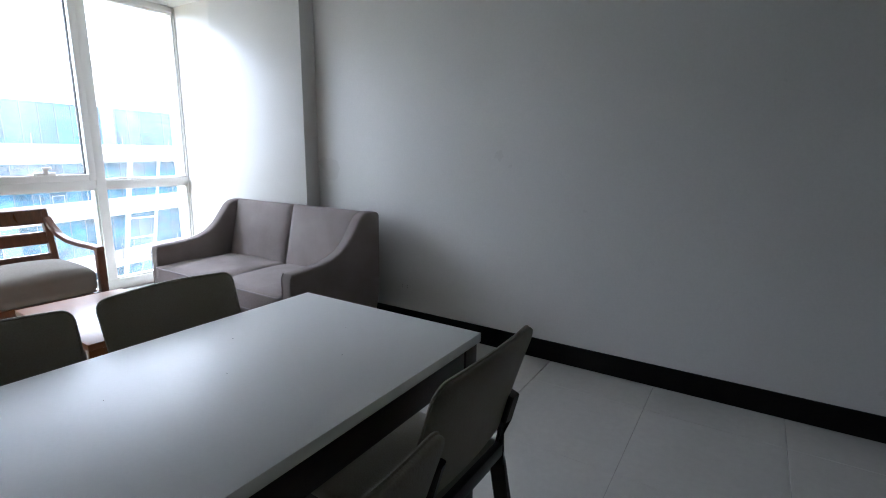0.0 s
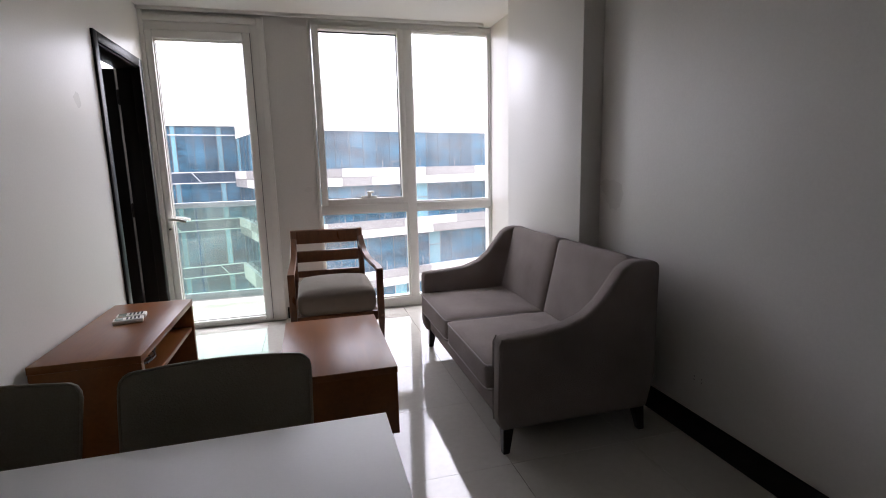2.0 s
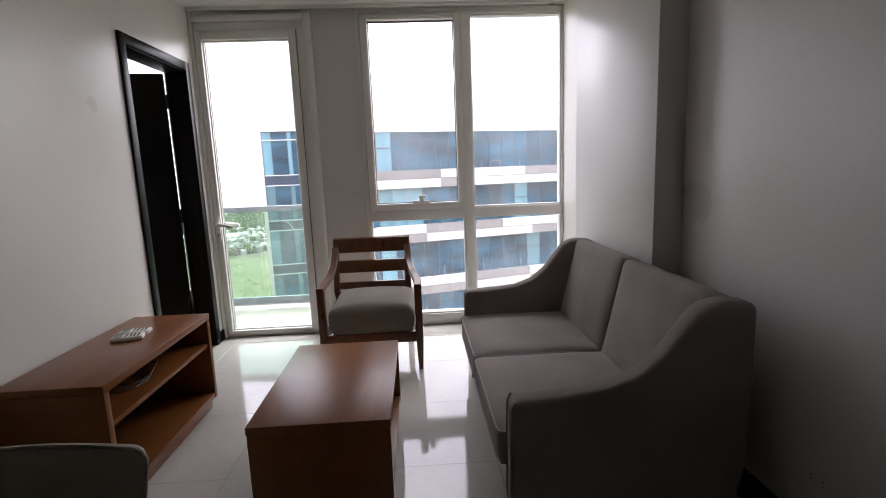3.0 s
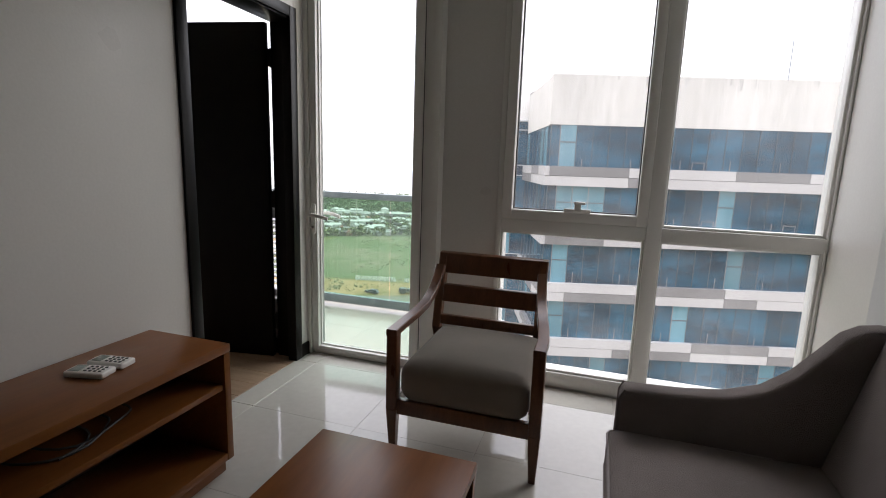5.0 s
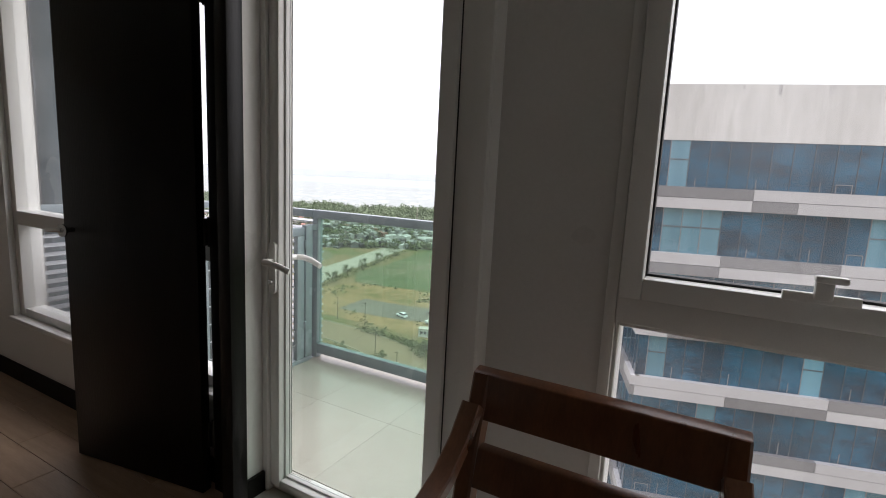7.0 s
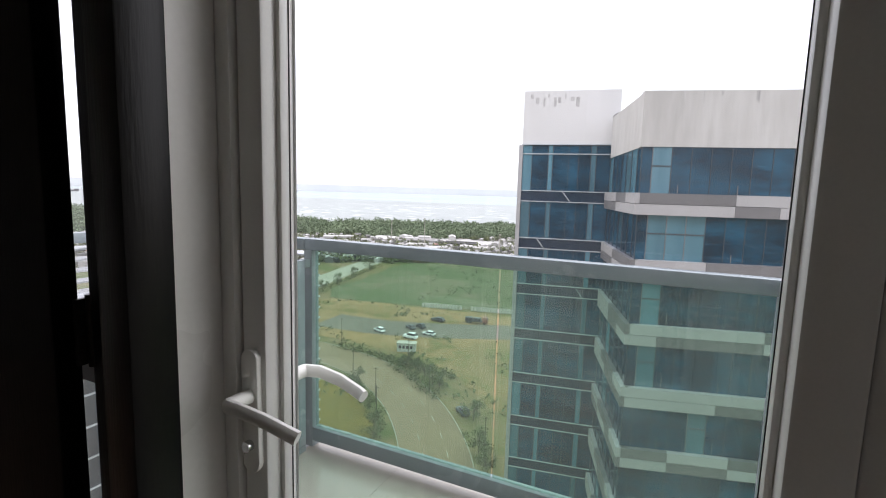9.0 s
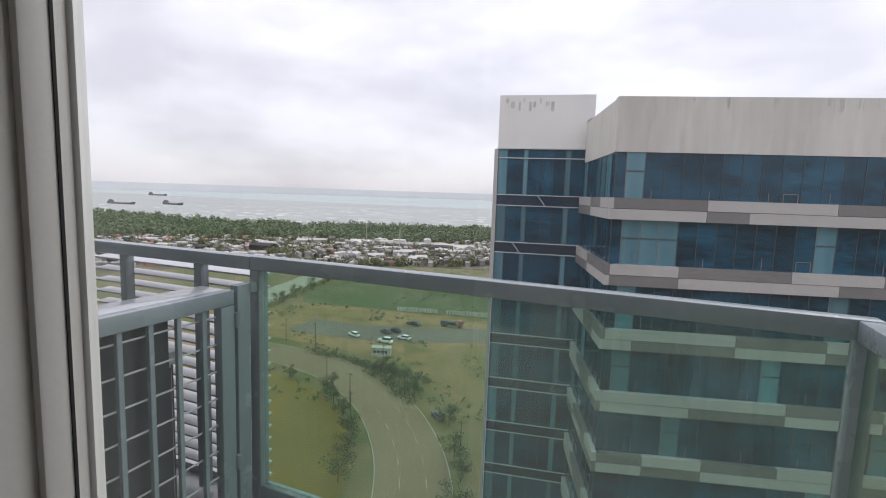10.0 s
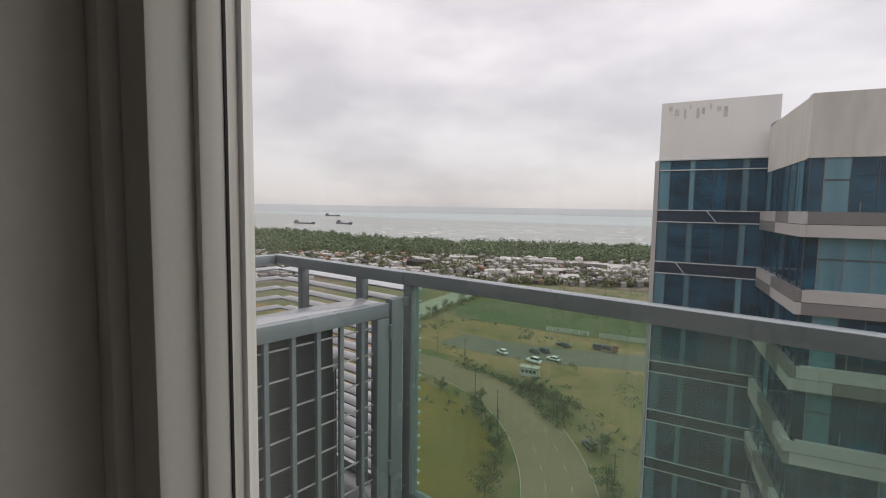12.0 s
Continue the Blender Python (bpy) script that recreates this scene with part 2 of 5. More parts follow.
MULLION = surface("pale_mullion", (0.42, 0.46, 0.48), (0.52, 0.55, 0.57), 0.4, 1, 10, 0.0)
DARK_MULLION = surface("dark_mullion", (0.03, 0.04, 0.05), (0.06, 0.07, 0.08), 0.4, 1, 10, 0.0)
GRASS = terrain("scrub_ground", (0.183, 0.136, 0.072), (0.128, 0.115, 0.047), (0.072, 0.093, 0.025), 0.02, bias=-0.04)
FIELD = terrain("green_field", (0.156, 0.136, 0.085), (0.114, 0.119, 0.062), (0.086, 0.106, 0.047), 0.03, bias=0.06)
VERGE = terrain("patchy_verge", (0.205, 0.145, 0.070), (0.135, 0.118, 0.043), (0.070, 0.098, 0.024), 0.045, bias=-0.05)
TOWN_EARTH = terrain("trodden_town_earth", (0.150, 0.125, 0.095), (0.095, 0.090, 0.062), (0.055, 0.070, 0.030), 0.05)
PALE_ROAD = surface("pale_dusty_road", (0.240, 0.216, 0.164), (0.296, 0.268, 0.212), 0.8, 0.05, 0.8, 0.05)
POND = terrain("olive_pond", (0.180, 0.118, 0.016), (0.155, 0.106, 0.015), (0.125, 0.094, 0.015), 0.02, 0.6)
DIRT = terrain("brown_dirt", (0.262, 0.172, 0.085), (0.204, 0.142, 0.066), (0.118, 0.110, 0.038), 0.035, bias=-0.06)
ASPHALT = surface("wet_asphalt", (0.115, 0.102, 0.082), (0.165, 0.145, 0.115), 0.9, 0.06, 1.5, 0.05, spec=0.2)
ROAD = surface("worn_concrete_road", (0.168, 0.124, 0.076), (0.228, 0.172, 0.110), 0.95, 0.06, 0.8, 0.05, spec=0.15)
KERB = surface("pale_kerb", (0.32, 0.30, 0.25), (0.42, 0.395, 0.34), 0.8, 0.3, 3, 0.0)
PLAZA = surface("pale_plaza_concrete", (0.30, 0.29, 0.27), (0.43, 0.42, 0.395), 0.8, 0.03, 0.6, 0.0)
SEA = surface("grey_green_sea", (0.290, 0.330, 0.325), (0.350, 0.390, 0.384), 0.9, 0.004, 0.03, 0.1, stretch=(0.5, 1.5, 1), spec=0.3)
SHALLOW = surface("silty_shallow_water", (0.272, 0.290, 0.275), (0.318, 0.336, 0.320), 0.9, 0.006, 0.05, 0.2, stretch=(0.5, 1.5, 1), spec=0.2)
FOAM = surface("sea_foam", (0.70, 0.70, 0.68), (0.78, 0.78, 0.76), 0.9, 0.1, 1, 0.0)
LEAF = surface("green_leaves", (0.060, 0.080, 0.026), (0.120, 0.130, 0.048), 0.8, 0.1, 1.5, 0.3, island=0.45)
# Mangrove green made paler and more even, with distance haze in the colour.
MANGROVE = surface("haze_paled_mangrove_leaves", (0.092, 0.130, 0.066), (0.150, 0.192, 0.104), 0.9, 0.02, 0.3, 0.3, island=0.22)
SCRUB = surface("bright_green_scrub", (0.084, 0.112, 0.048), (0.146, 0.172, 0.082), 0.9, 0.1, 1.5, 0.2, island=0.35)
BARK = surface("grey_bark", (0.09, 0.07, 0.05), (0.16, 0.13, 0.10), 0.9, 1, 12, 0.3)
ROOFS = surface("town_roofs", (0.115, 0.110, 0.100), (0.36, 0.35, 0.335), 0.8, 0.08, 1, 0.0, island=0.9, spec=0.2)
ROOFS_RED = surface("red_roofs", (0.20, 0.095, 0.065), (0.32, 0.16, 0.12), 0.7, 0.05, 1, 0.0, island=0.3)
HOUSE = surface("pale_render", (0.42, 0.40, 0.36), (0.58, 0.56, 0.52), 0.8, 0.2, 3, 0.0)
CAR_WHITE = surface("white_car_paint", (0.70, 0.70, 0.70), (0.76, 0.76, 0.76), 0.25, 1, 8, 0.0)
CAR_DARK = surface("dark_car_paint", (0.035, 0.037, 0.04), (0.06, 0.06, 0.065), 0.25, 1, 8, 0.0)
CAR_RED = surface("red_truck_paint", (0.22, 0.08, 0.05), (0.27, 0.10, 0.07), 0.35, 1, 8, 0.0)
CAR_GLASS = surface("car_window", (0.015, 0.02, 0.025), (0.03, 0.035, 0.04), 0.1, 1, 8, 0.0)
RUBBER = surface("tyre_rubber", (0.02, 0.02, 0.02), (0.03, 0.03, 0.03), 0.8, 1, 8, 0.0)
HULL = surface("rusty_hull", (0.10, 0.10, 0.115), (0.16, 0.15, 0.16), 0.7, 0.05, 0.5, 0.0)
# Pale tone stands in for distance haze, so the sea fades into sky.
HAZE = surface("painted_horizon_haze", (0.600, 0.615, 0.622), (0.650, 0.664, 0.670), 1.0, 0.0006, 0.004, 0.0)
FIN = surface("blue_grey_fin", (0.169, 0.221, 0.247), (0.234, 0.286, 0.312), 0.25, 1, 30, 0.02, mottle=0.4)

# ---- building blocks ----
ORIGIN = {}


def solid(a, b, bevel=0.0, segments=2):
    """A box from corner a to corner b, with rounded edges."""
    bm = bmesh.new()
    bmesh.ops.create_cube(bm, size=1.0)
    for v in bm.verts:
        v.co = Vector([a[i] + (b[i] - a[i]) * (v.co[i] + 0.5) for i in range(3)])
    if bevel:
        bmesh.ops.bevel(bm, geom=bm.edges[:], offset=bevel, segments=segments, profile=0.5, affect="EDGES")
    return bm


def merged(*shapes):
    bm = shapes[0]
    for other in shapes[1:]:
        me = bpy.data.meshes.new("tmp")
        other.to_mesh(me)
        bm.from_mesh(me)
        bpy.data.meshes.remove(me)
        other.free()
    return bm


def prism(outline, axis, lo, hi, bevel=0.0, segments=2):
    """A flat outline drawn out along one axis (0 x, 1 y, 2 z)."""
    bm = bmesh.new()
    others = [i for i in range(3) if i != axis]
    rings = []
    for level in (lo, hi):
        ring = []
        for p, q in outline:
            co = [0, 0, 0]
            co[axis], co[others[0]], co[others[1]] = level, p, q
            ring.append(bm.verts.new(co))
        rings.append(ring)
    n = len(outline)
    bm.faces.new(rings[0])
    bm.faces.new(rings[1][::-1])
    for i in range(n):
        bm.faces.new((rings[0][i], rings[1][i], rings[1][(i + 1) % n], rings[0][(i + 1) % n]))
    bmesh.ops.recalc_face_normals(bm, faces=bm.faces[:])
    if bevel:
        sharp = [e for e in bm.edges if len(e.link_faces) == 2 and e.calc_face_angle(0) > 0.5]
        bmesh.ops.bevel(bm, geom=sharp, offset=bevel, segments=segments, profile=0.5, affect="EDGES")
    return bm


def sweep(points, half_w, half_h, round_sides=0):
    """A bar along points, of rectangular section, or round with that many sides."""
    bm = bmesh.new()
    pts = [Vector(p) for p in points]
    if round_sides:
        section = [(half_w * math.cos(2 * math.pi * k / round_sides), half_h * math.sin(2 * math.pi * k / round_sides)) for k in range(round_sides)]
    else:
        c = min(half_w, half_h) * 0.25
        section = [(half_w, -half_h + c), (half_w, half_h - c), (half_w - c, half_h), (-half_w + c, half_h), (-half_w, half_h - c), (-half_w, -half_h + c), (-half_w + c, -half_h), (half_w - c, -half_h)]
    rings = []
    for i, p in enumerate(pts):
        d = (pts[min(i + 1, len(pts) - 1)] - pts[max(i - 1, 0)]).normalized()
        side = d.cross(Vector((0, 0, 1)))
        side = side.normalized() if side.length > 0.05 else Vector((1, 0, 0))
        up = side.cross(d)
        rings.append([bm.verts.new(p + side * u + up * w) for u, w in section])
    k = len(section)
    for r0, r1 in zip(rings, rings[1:]):
        for i in range(k):
            bm.faces.new((r0[i], r0[(i + 1) % k], r1[(i + 1) % k], r1[i]))
    bm.faces.new(rings[0][::-1])
    bm.faces.new(rings[-1])
    bmesh.ops.recalc_face_normals(bm, faces=bm.faces[:])
    return bm


def taper(base, top, r0, r1, bevel=0.003):
    """A square leg from base to top, of half-widths r0 and r1."""
    bm = bmesh.new()
    rings = []
    for p, r in ((base, r0), (top, r1)):
        rings.append([bm.verts.new((p[0] + sx * r, p[1] + sy * r, p[2])) for sx, sy in ((-1, -1), (1, -1), (1, 1), (-1, 1))])
    bm.faces.new(rings[0][::-1])
    bm.faces.new(rings[1])
    for i in range(4):
        bm.faces.new((rings[0][i], rings[0][(i + 1) % 4], rings[1][(i + 1) % 4], rings[1][i]))
    if bevel:
        bmesh.ops.bevel(bm, geom=bm.edges[:], offset=bevel, segments=1, affect="EDGES")
    return bm


def cushion(a, b, radius, puff=0.02, axis=2, wrinkle=0.003):
    """A soft block: rounded, swollen on its faces along the axis, slightly uneven."""
    bm = bmesh.new()
    size = [b[i] - a[i] for i in range(3)]
    mid = Vector([(a[i] + b[i]) / 2 for i in range(3)])
    bmesh.ops.create_cube(bm, size=2.0)
    bmesh.ops.subdivide_edges(bm, edges=bm.edges[:], cuts=11, use_grid_fill=True)
    for v in bm.verts:
        u = v.co.copy()
        inner = [max(0.0, size[i] / 2 - radius) for i in range(3)]
        w = [abs(c) ** 0.75 * (1 if c > 0 else -1) for c in u]
        p = Vector([w[i] * size[i] / 2 for i in range(3)])
        core = Vector([max(-inner[i], min(inner[i], p[i])) for i in range(3)])
        d = p - core
        if d.length > 1e-6:
            p = core + d.normalized() * min(radius, max(abs(c) for c in d) if sum(1 for c in d if abs(c) > 1e-5) > 1 else d.length)
        others = [i for i in range(3) if i != axis]
        swell = (1 - w[others[0]] ** 2) * (1 - w[others[1]] ** 2)
        p[axis] += (1 if w[axis] > 0 else -1) * puff * swell * abs(w[axis])
        v.co = mid + p + Vector((0, 0, 1)) * wrinkle * noise.noise((mid + p) * 7.0)
    return bm


def lathe(profile, centre, sides=12, axis=2):
    """Turned shape: radius and height pairs about an axis."""
    bm = bmesh.new()
    others = [i for i in range(3) if i != axis]
    rings = []
    for r, hgt in profile:
        ring = []
        for k in range(sides):
            co = [0.0, 0.0, 0.0]
            co[axis] = centre[axis] + hgt
            co[others[0]] = centre[others[0]] + r * math.cos(2 * math.pi * k / sides)
            co[others[1]] = centre[others[1]] + r * math.sin(2 * math.pi * k / sides)
            ring.append(bm.verts.new(co))
        rings.append(ring)
    for r0, r1 in zip(rings, rings[1:]):
        for k in range(sides):
            bm.faces.new((r0[k], r0[(k + 1) % sides], r1[(k + 1) % sides], r1[k]))
    bm.faces.new(rings[0][::-1])
    bm.faces.new(rings[-1])
    bmesh.ops.recalc_face_normals(bm, faces=bm.faces[:])
    return bm


def turned(bm, m):
    bmesh.ops.transform(bm, matrix=m, verts=bm.verts[:])
    return bm


def mesh_of(name, bm, material, smooth=None):
    me = bpy.data.meshes.new(name)
    if smooth is not None:
        for f in bm.faces:
            f.smooth = True
        for e in bm.edges:
            e.smooth = not (len(e.link_faces) == 2 and e.calc_face_angle(0) > radians(smooth))
    bm.to_mesh(me)
    bm.free()
    me.materials.append(material)
    return me


def thing(name, at, label, category, group=""):
    """An Empty at a thing's base, for its parts."""
    ob = new(name)
    ob.empty_display_size = 0.1
    ob.location = at
    ORIGIN[ob.name] = Vector(at)
    return tagged(ob, label, category, group)


def part(name, bm, material, parent, label="", smooth=40):
    """One mesh under a thing or under a part, given in world places."""
    at = ORIGIN[parent.name]
    bmesh.ops.translate(bm, vec=-at, verts=bm.verts[:])
    ob = new(name, mesh_of(name, bm, material, smooth))
    ob.parent = parent
    ORIGIN[ob.name] = at
    return tagged(ob, label)


def setting(name, bm, material, label="", category="", smooth=None):
    """A piece of the setting, a mesh in world places."""
    ob = new(name, mesh_of(name, bm, material, smooth))
    ORIGIN[ob.name] = Vector((0, 0, 0))
    return tagged(ob, label, category, kind="structure")


def single(name, bm, material, at, label, category, group="", smooth=40):
    """A thing that is one mesh, with its base at a place."""
    bmesh.ops.translate(bm, vec=-Vector(at), verts=bm.verts[:])
    ob = new(name, mesh_of(name, bm, material, smooth))
    ob.location = at
    ORIGIN[ob.name] = Vector(at)
    return tagged(ob, label, category, group)


def piece(name, me, parent, at):
    """One of many alike pieces that share a mesh."""
    ob = new(name, me)
    ob.parent = parent
    ob.location = Vector(at) - ORIGIN[parent.name]
    return ob

# ---- the room: floor, walls, ceiling ----
# BACK: unseen end of the room, placed deep so less light bounces forward.
RIGHT, CEIL, BACK = 2.848, 2.545, -10.4
floor = setting("floor", solid((0.0, BACK, -0.2), (RIGHT, -0.03, -0.006)), GROUT, "cream polished porcelain tile floor with thin joints", "floor")
floor_side = setting("floor_kitchen_side", solid((-1.4, BACK, -0.2), (0.0, -3.0, -0.004)), TILE, "cream polished tile floor", "floor")
setting("wall_right", solid((RIGHT, BACK, -0.2), (RIGHT + 0.2, 0.12, CEIL + 0.3)), PAINT, "warm white satin painted wall", "wall")
setting("wall_column", solid((2.712, -1.885, 0.0), (RIGHT, -0.79, CEIL), 0.004), PAINT, "white painted column beside the sofa", "column", smooth=40)
setting("wall_back", solid((-1.6, BACK - 0.2, -0.2), (RIGHT + 0.2, BACK, CEIL + 0.3)), PAINT, "unseen white back wall, set deep to lessen bounce", "wall")
WALL_T = 0.155
left = merged(
    solid((-WALL_T, -3.0, -0.2), (0.0, -1.04, CEIL)),
    solid((-WALL_T, -1.04, 2.09), (0.0, -0.222, CEIL)),
    solid((-WALL_T, -0.222, -0.2), (0.0, -0.062, CEIL)))
setting("wall_left", left, PAINT, "warm white painted wall with a doorway", "wall")
setting("wall_kitchen_side", merged(solid((-1.6, BACK, -0.2), (-1.4, -2.9, CEIL)), solid((-1.4, -3.0, -0.2), (-WALL_T, -2.9, CEIL))), PAINT, "white painted wall", "wall")
ceiling = merged(
    solid((-1.6, BACK - 0.1, CEIL), (RIGHT + 0.1, -0.16, CEIL + 0.14)),
    solid((2.742, -0.16, CEIL), (RIGHT + 0.1, 0.1, CEIL + 0.14)),
    solid((-0.1, -0.16, CEIL + 0.05), (2.742, 0.1, CEIL + 0.14)))
setting("ceiling", ceiling, CEILING, "white painted ceiling with a curtain recess", "ceiling")

# skirting boards
BASE_H = 0.125
setting("baseboard_right", solid((RIGHT - 0.014, BACK, 0.0), (RIGHT, -1.885, BASE_H), 0.003), BASE, "black-brown skirting board", "baseboard")
setting("baseboard_column", merged(solid((2.698, -1.899, 0.0), (RIGHT - 0.016, -1.885, BASE_H), 0.003), solid((2.698, -1.883, 0.0), (2.712, -0.79, BASE_H), 0.003)), BASE, "black-brown skirting board", "baseboard")
setting("baseboard_left", solid((0.0, -3.0, 0.0), (0.014, -1.095, BASE_H), 0.003), BASE, "black-brown skirting board", "baseboard")
setting("baseboard_corner", solid((0.0, -0.222, 0.0), (0.014, -0.125, 0.085), 0.003), BASE, "black-brown skirting board", "baseboard")
setting("baseboard_pier", solid((0.90, -0.066, 0.0), (1.22, -0.053, 0.1), 0.003), BASE, "black-brown skirting board", "baseboard")

# window wall: pier, head, sill
setting("wall_window", merged(
    solid((0.885, -0.05, -0.3), (1.25, 0.14, CEIL + 0.05)),
    solid((0.0, -0.057, 2.525), (0.885, 0.14, CEIL + 0.05)),
    solid((1.25, -0.03, 2.535), (2.97, 0.14, CEIL + 0.05)),
    solid((1.25, -0.04, -0.3), (2.97, 0.14, 0.012)),
    solid((0.0, -0.056, -0.3), (0.885, 0.142, -0.118))), PAINT, "white painted pier and lintel between door and window", "wall")


def ring(x0, x1, z0, z1, y0, y1, left_w, right_w, low_w, top_w, bevel=0.004):
    """Four bars of a frame, butted end to end."""
    return [solid((x0, y0, z0), (x0 + left_w, y1, z1), bevel), solid((x1 - right_w, y0, z0), (x1, y1, z1), bevel),
            solid((x0 + left_w, y0 + 0.002, z0), (x1 - right_w, y1, z0 + low_w), bevel), solid((x0 + left_w, y0 + 0.002, z1 - top_w), (x1 - right_w, y1, z1), bevel)]


# the window: fixed frame, opening sash, panes
def build_window():
    w = thing("window_1", (2.05, 0.0, 0.012), "tall white aluminium window with four panes", "window")
    w["kind"] = "structure"
    names = ("frame_side", "frame_side", "frame_sill", "frame_head")
    for nm, bm in zip(names, ring(1.222, 2.847, 0.012, 2.535, -0.06, 0.08, 0.03, 0.012, 0.085, 0.045)):
        part(nm, bm, FRAME, w)
    part("mullion", solid((2.03, -0.066, 0.097), (2.105, 0.07, 2.49), 0.004), FRAME, w)
    part("transom", solid((1.252, -0.062, 0.915), (2.03, 0.07, 0.985), 0.004), FRAME, w)
    part("transom", solid((2.105, -0.062, 0.915), (2.835, 0.07, 0.985), 0.004), FRAME, w)
    sash = part("sash", merged(*ring(1.256, 2.028, 0.987, 2.489, -0.082, 0.02, 0.055, 0.052, 0.055, 0.036)), FRAME, w, "top-hung opening sash")
    part("gasket", merged(*ring(1.310, 1.977, 1.042, 2.453, -0.03, 0.0, 0.006, 0.006, 0.006, 0.006, 0)), GASKET, sash)
    part("pane", solid((1.312, -0.012, 1.044), (1.975, -0.006, 2.451)), PANE, sash)
    catch = part("catch", merged(solid((1.60, -0.094, 1.040), (1.74, -0.080, 1.062), 0.003), solid((1.655, -0.104, 1.048), (1.69, -0.086, 1.10), 0.006), solid((1.652, -0.112, 1.088), (1.712, -0.09, 1.104), 0.006)), FRAME, sash, "white sash catch")
    for x0, x1, z0, z1 in ((1.252, 2.03, 0.097, 0.915), (2.105, 2.835, 0.097, 0.915), (2.105, 2.835, 0.985, 2.49)):
        part("bead", merged(*ring(x0, x1, z0, z1, -0.045, 0.0, 0.010, 0.014, 0.014, 0.014, 0.003)), FRAME, w)
        part("pane", solid((x0 + 0.008, -0.012, z0 + 0.008), (x1 - 0.008, -0.006, z1 - 0.008)), PANE, w)
    setting("curtain_recess_edge", solid((0.0, -0.165, CEIL - 0.026), (2.742, -0.155, CEIL + 0.05), 0.002), FRAME, "white recess edge above the window", "trim")


build_window()


# the balcony door
def lever(at, side, material, parent, plate_name):
    """A lever handle with a tall rounded plate; side -1 is the room's side."""
    x, y, z = at
    plate = prism([(x + 0.017 * math.cos(a), z - 0.026 + (0.081 if math.sin(a) > 0 else -0.081) + 0.017 * math.sin(a)) for a in [k * math.pi / 8 for k in range(17)]], 1, min(y, y + side * 0.010), max(y, y + side * 0.010), 0.002)
    plate_ob = part(plate_name, plate, material, parent)
    stem = lathe([(0.011, 0), (0.011, 0.05)], (x, y + (side * 0.05 if side < 0 else 0), z), 12, 1)
    arm = sweep([(x, y + side * 0.05, z), (x + 0.03, y + side * 0.054, z + 0.002), (x + 0.075, y + side * 0.052, z - 0.004), (x + 0.118, y + side * 0.047, z - 0.016), (x + 0.126, y + side * 0.045, z - 0.019)], 0.009, 0.011, 10)
    part("lever", merged(stem, arm), material, plate_ob, "curved lever handle")
    part("lock", lathe([(0.0085, 0), (0.0085, 0.014), (0.004, 0.018)], (x, y - 0.020 if side < 0 else y + 0.002, z - 0.078), 12, 1), STEEL, plate_ob, "steel key cylinder")


def build_balcony_door():
    d = thing("door_1", (0.42, -0.06, 0.004), "white aluminium glazed balcony door, closed", "door")
    d["kind"] = "structure"
    outer = [solid((0.0, -0.138, 0.004), (0.028, -0.058, 2.525), 0.003), solid((0.780, -0.112, 0.004), (0.885, 0.02, 2.525), 0.004),
             solid((0.028, -0.110, 0.004), (0.780, -0.055, 0.026), 0.004), solid((0.028, -0.110, 2.390), (0.780, 0.0, 2.525), 0.004)]
    for nm, bm in zip(("frame_side", "frame_side", "threshold", "frame_head"), outer):
        part(nm, bm, FRAME, d)
    part("casing_step", solid((0.835, -0.134, 0.02), (0.885, -0.112, 2.50), 0.004), FRAME, d)
    part("casing_step", solid((0.028, -0.134, 2.45), (0.833, -0.112, 2.50), 0.004), FRAME, d)
    leaf = part("leaf", merged(*ring(0.031, 0.777, 0.03, 2.387, -0.128, -0.066, 0.048, 0.056, 0.030, 0.062, 0.006)), FRAME, d, "white door leaf")
    part("bead", merged(*ring(0.078, 0.722, 0.059, 2.326, -0.100, -0.0725, 0.009, 0.009, 0.010, 0.012, 0.003)), FRAME, leaf)
    part("gasket", merged(*ring(0.086, 0.714, 0.068, 2.315, -0.083, -0.081, 0.002, 0.002, 0.002, 0.002, 0)), GASKET, leaf)
    part("outer_bead", prism([(0.0795, -0.0715), (0.0905, -0.0715), (0.075, -0.056), (0.062, -0.056)], 2, 0.07, 2.31), FRAME, leaf)
    part("gap_seal", merged(*ring(0.0285, 0.7795, 0.0265, 2.3895, -0.112, -0.062, 0.0025, 0.0025, 0.0025, 0.0025, 0)), GASKET, d)
    part("pane", solid((0.082, -0.080, 0.064), (0.718, -0.074, 2.318)), DOOR_PANE, leaf)
    lever((0.055, -0.128, 0.936), -1, PLASTIC, leaf, "handle_plate")
    lever((0.055, -0.066, 0.936), 1, PLASTIC, leaf, "outer_handle_plate")


build_balcony_door()


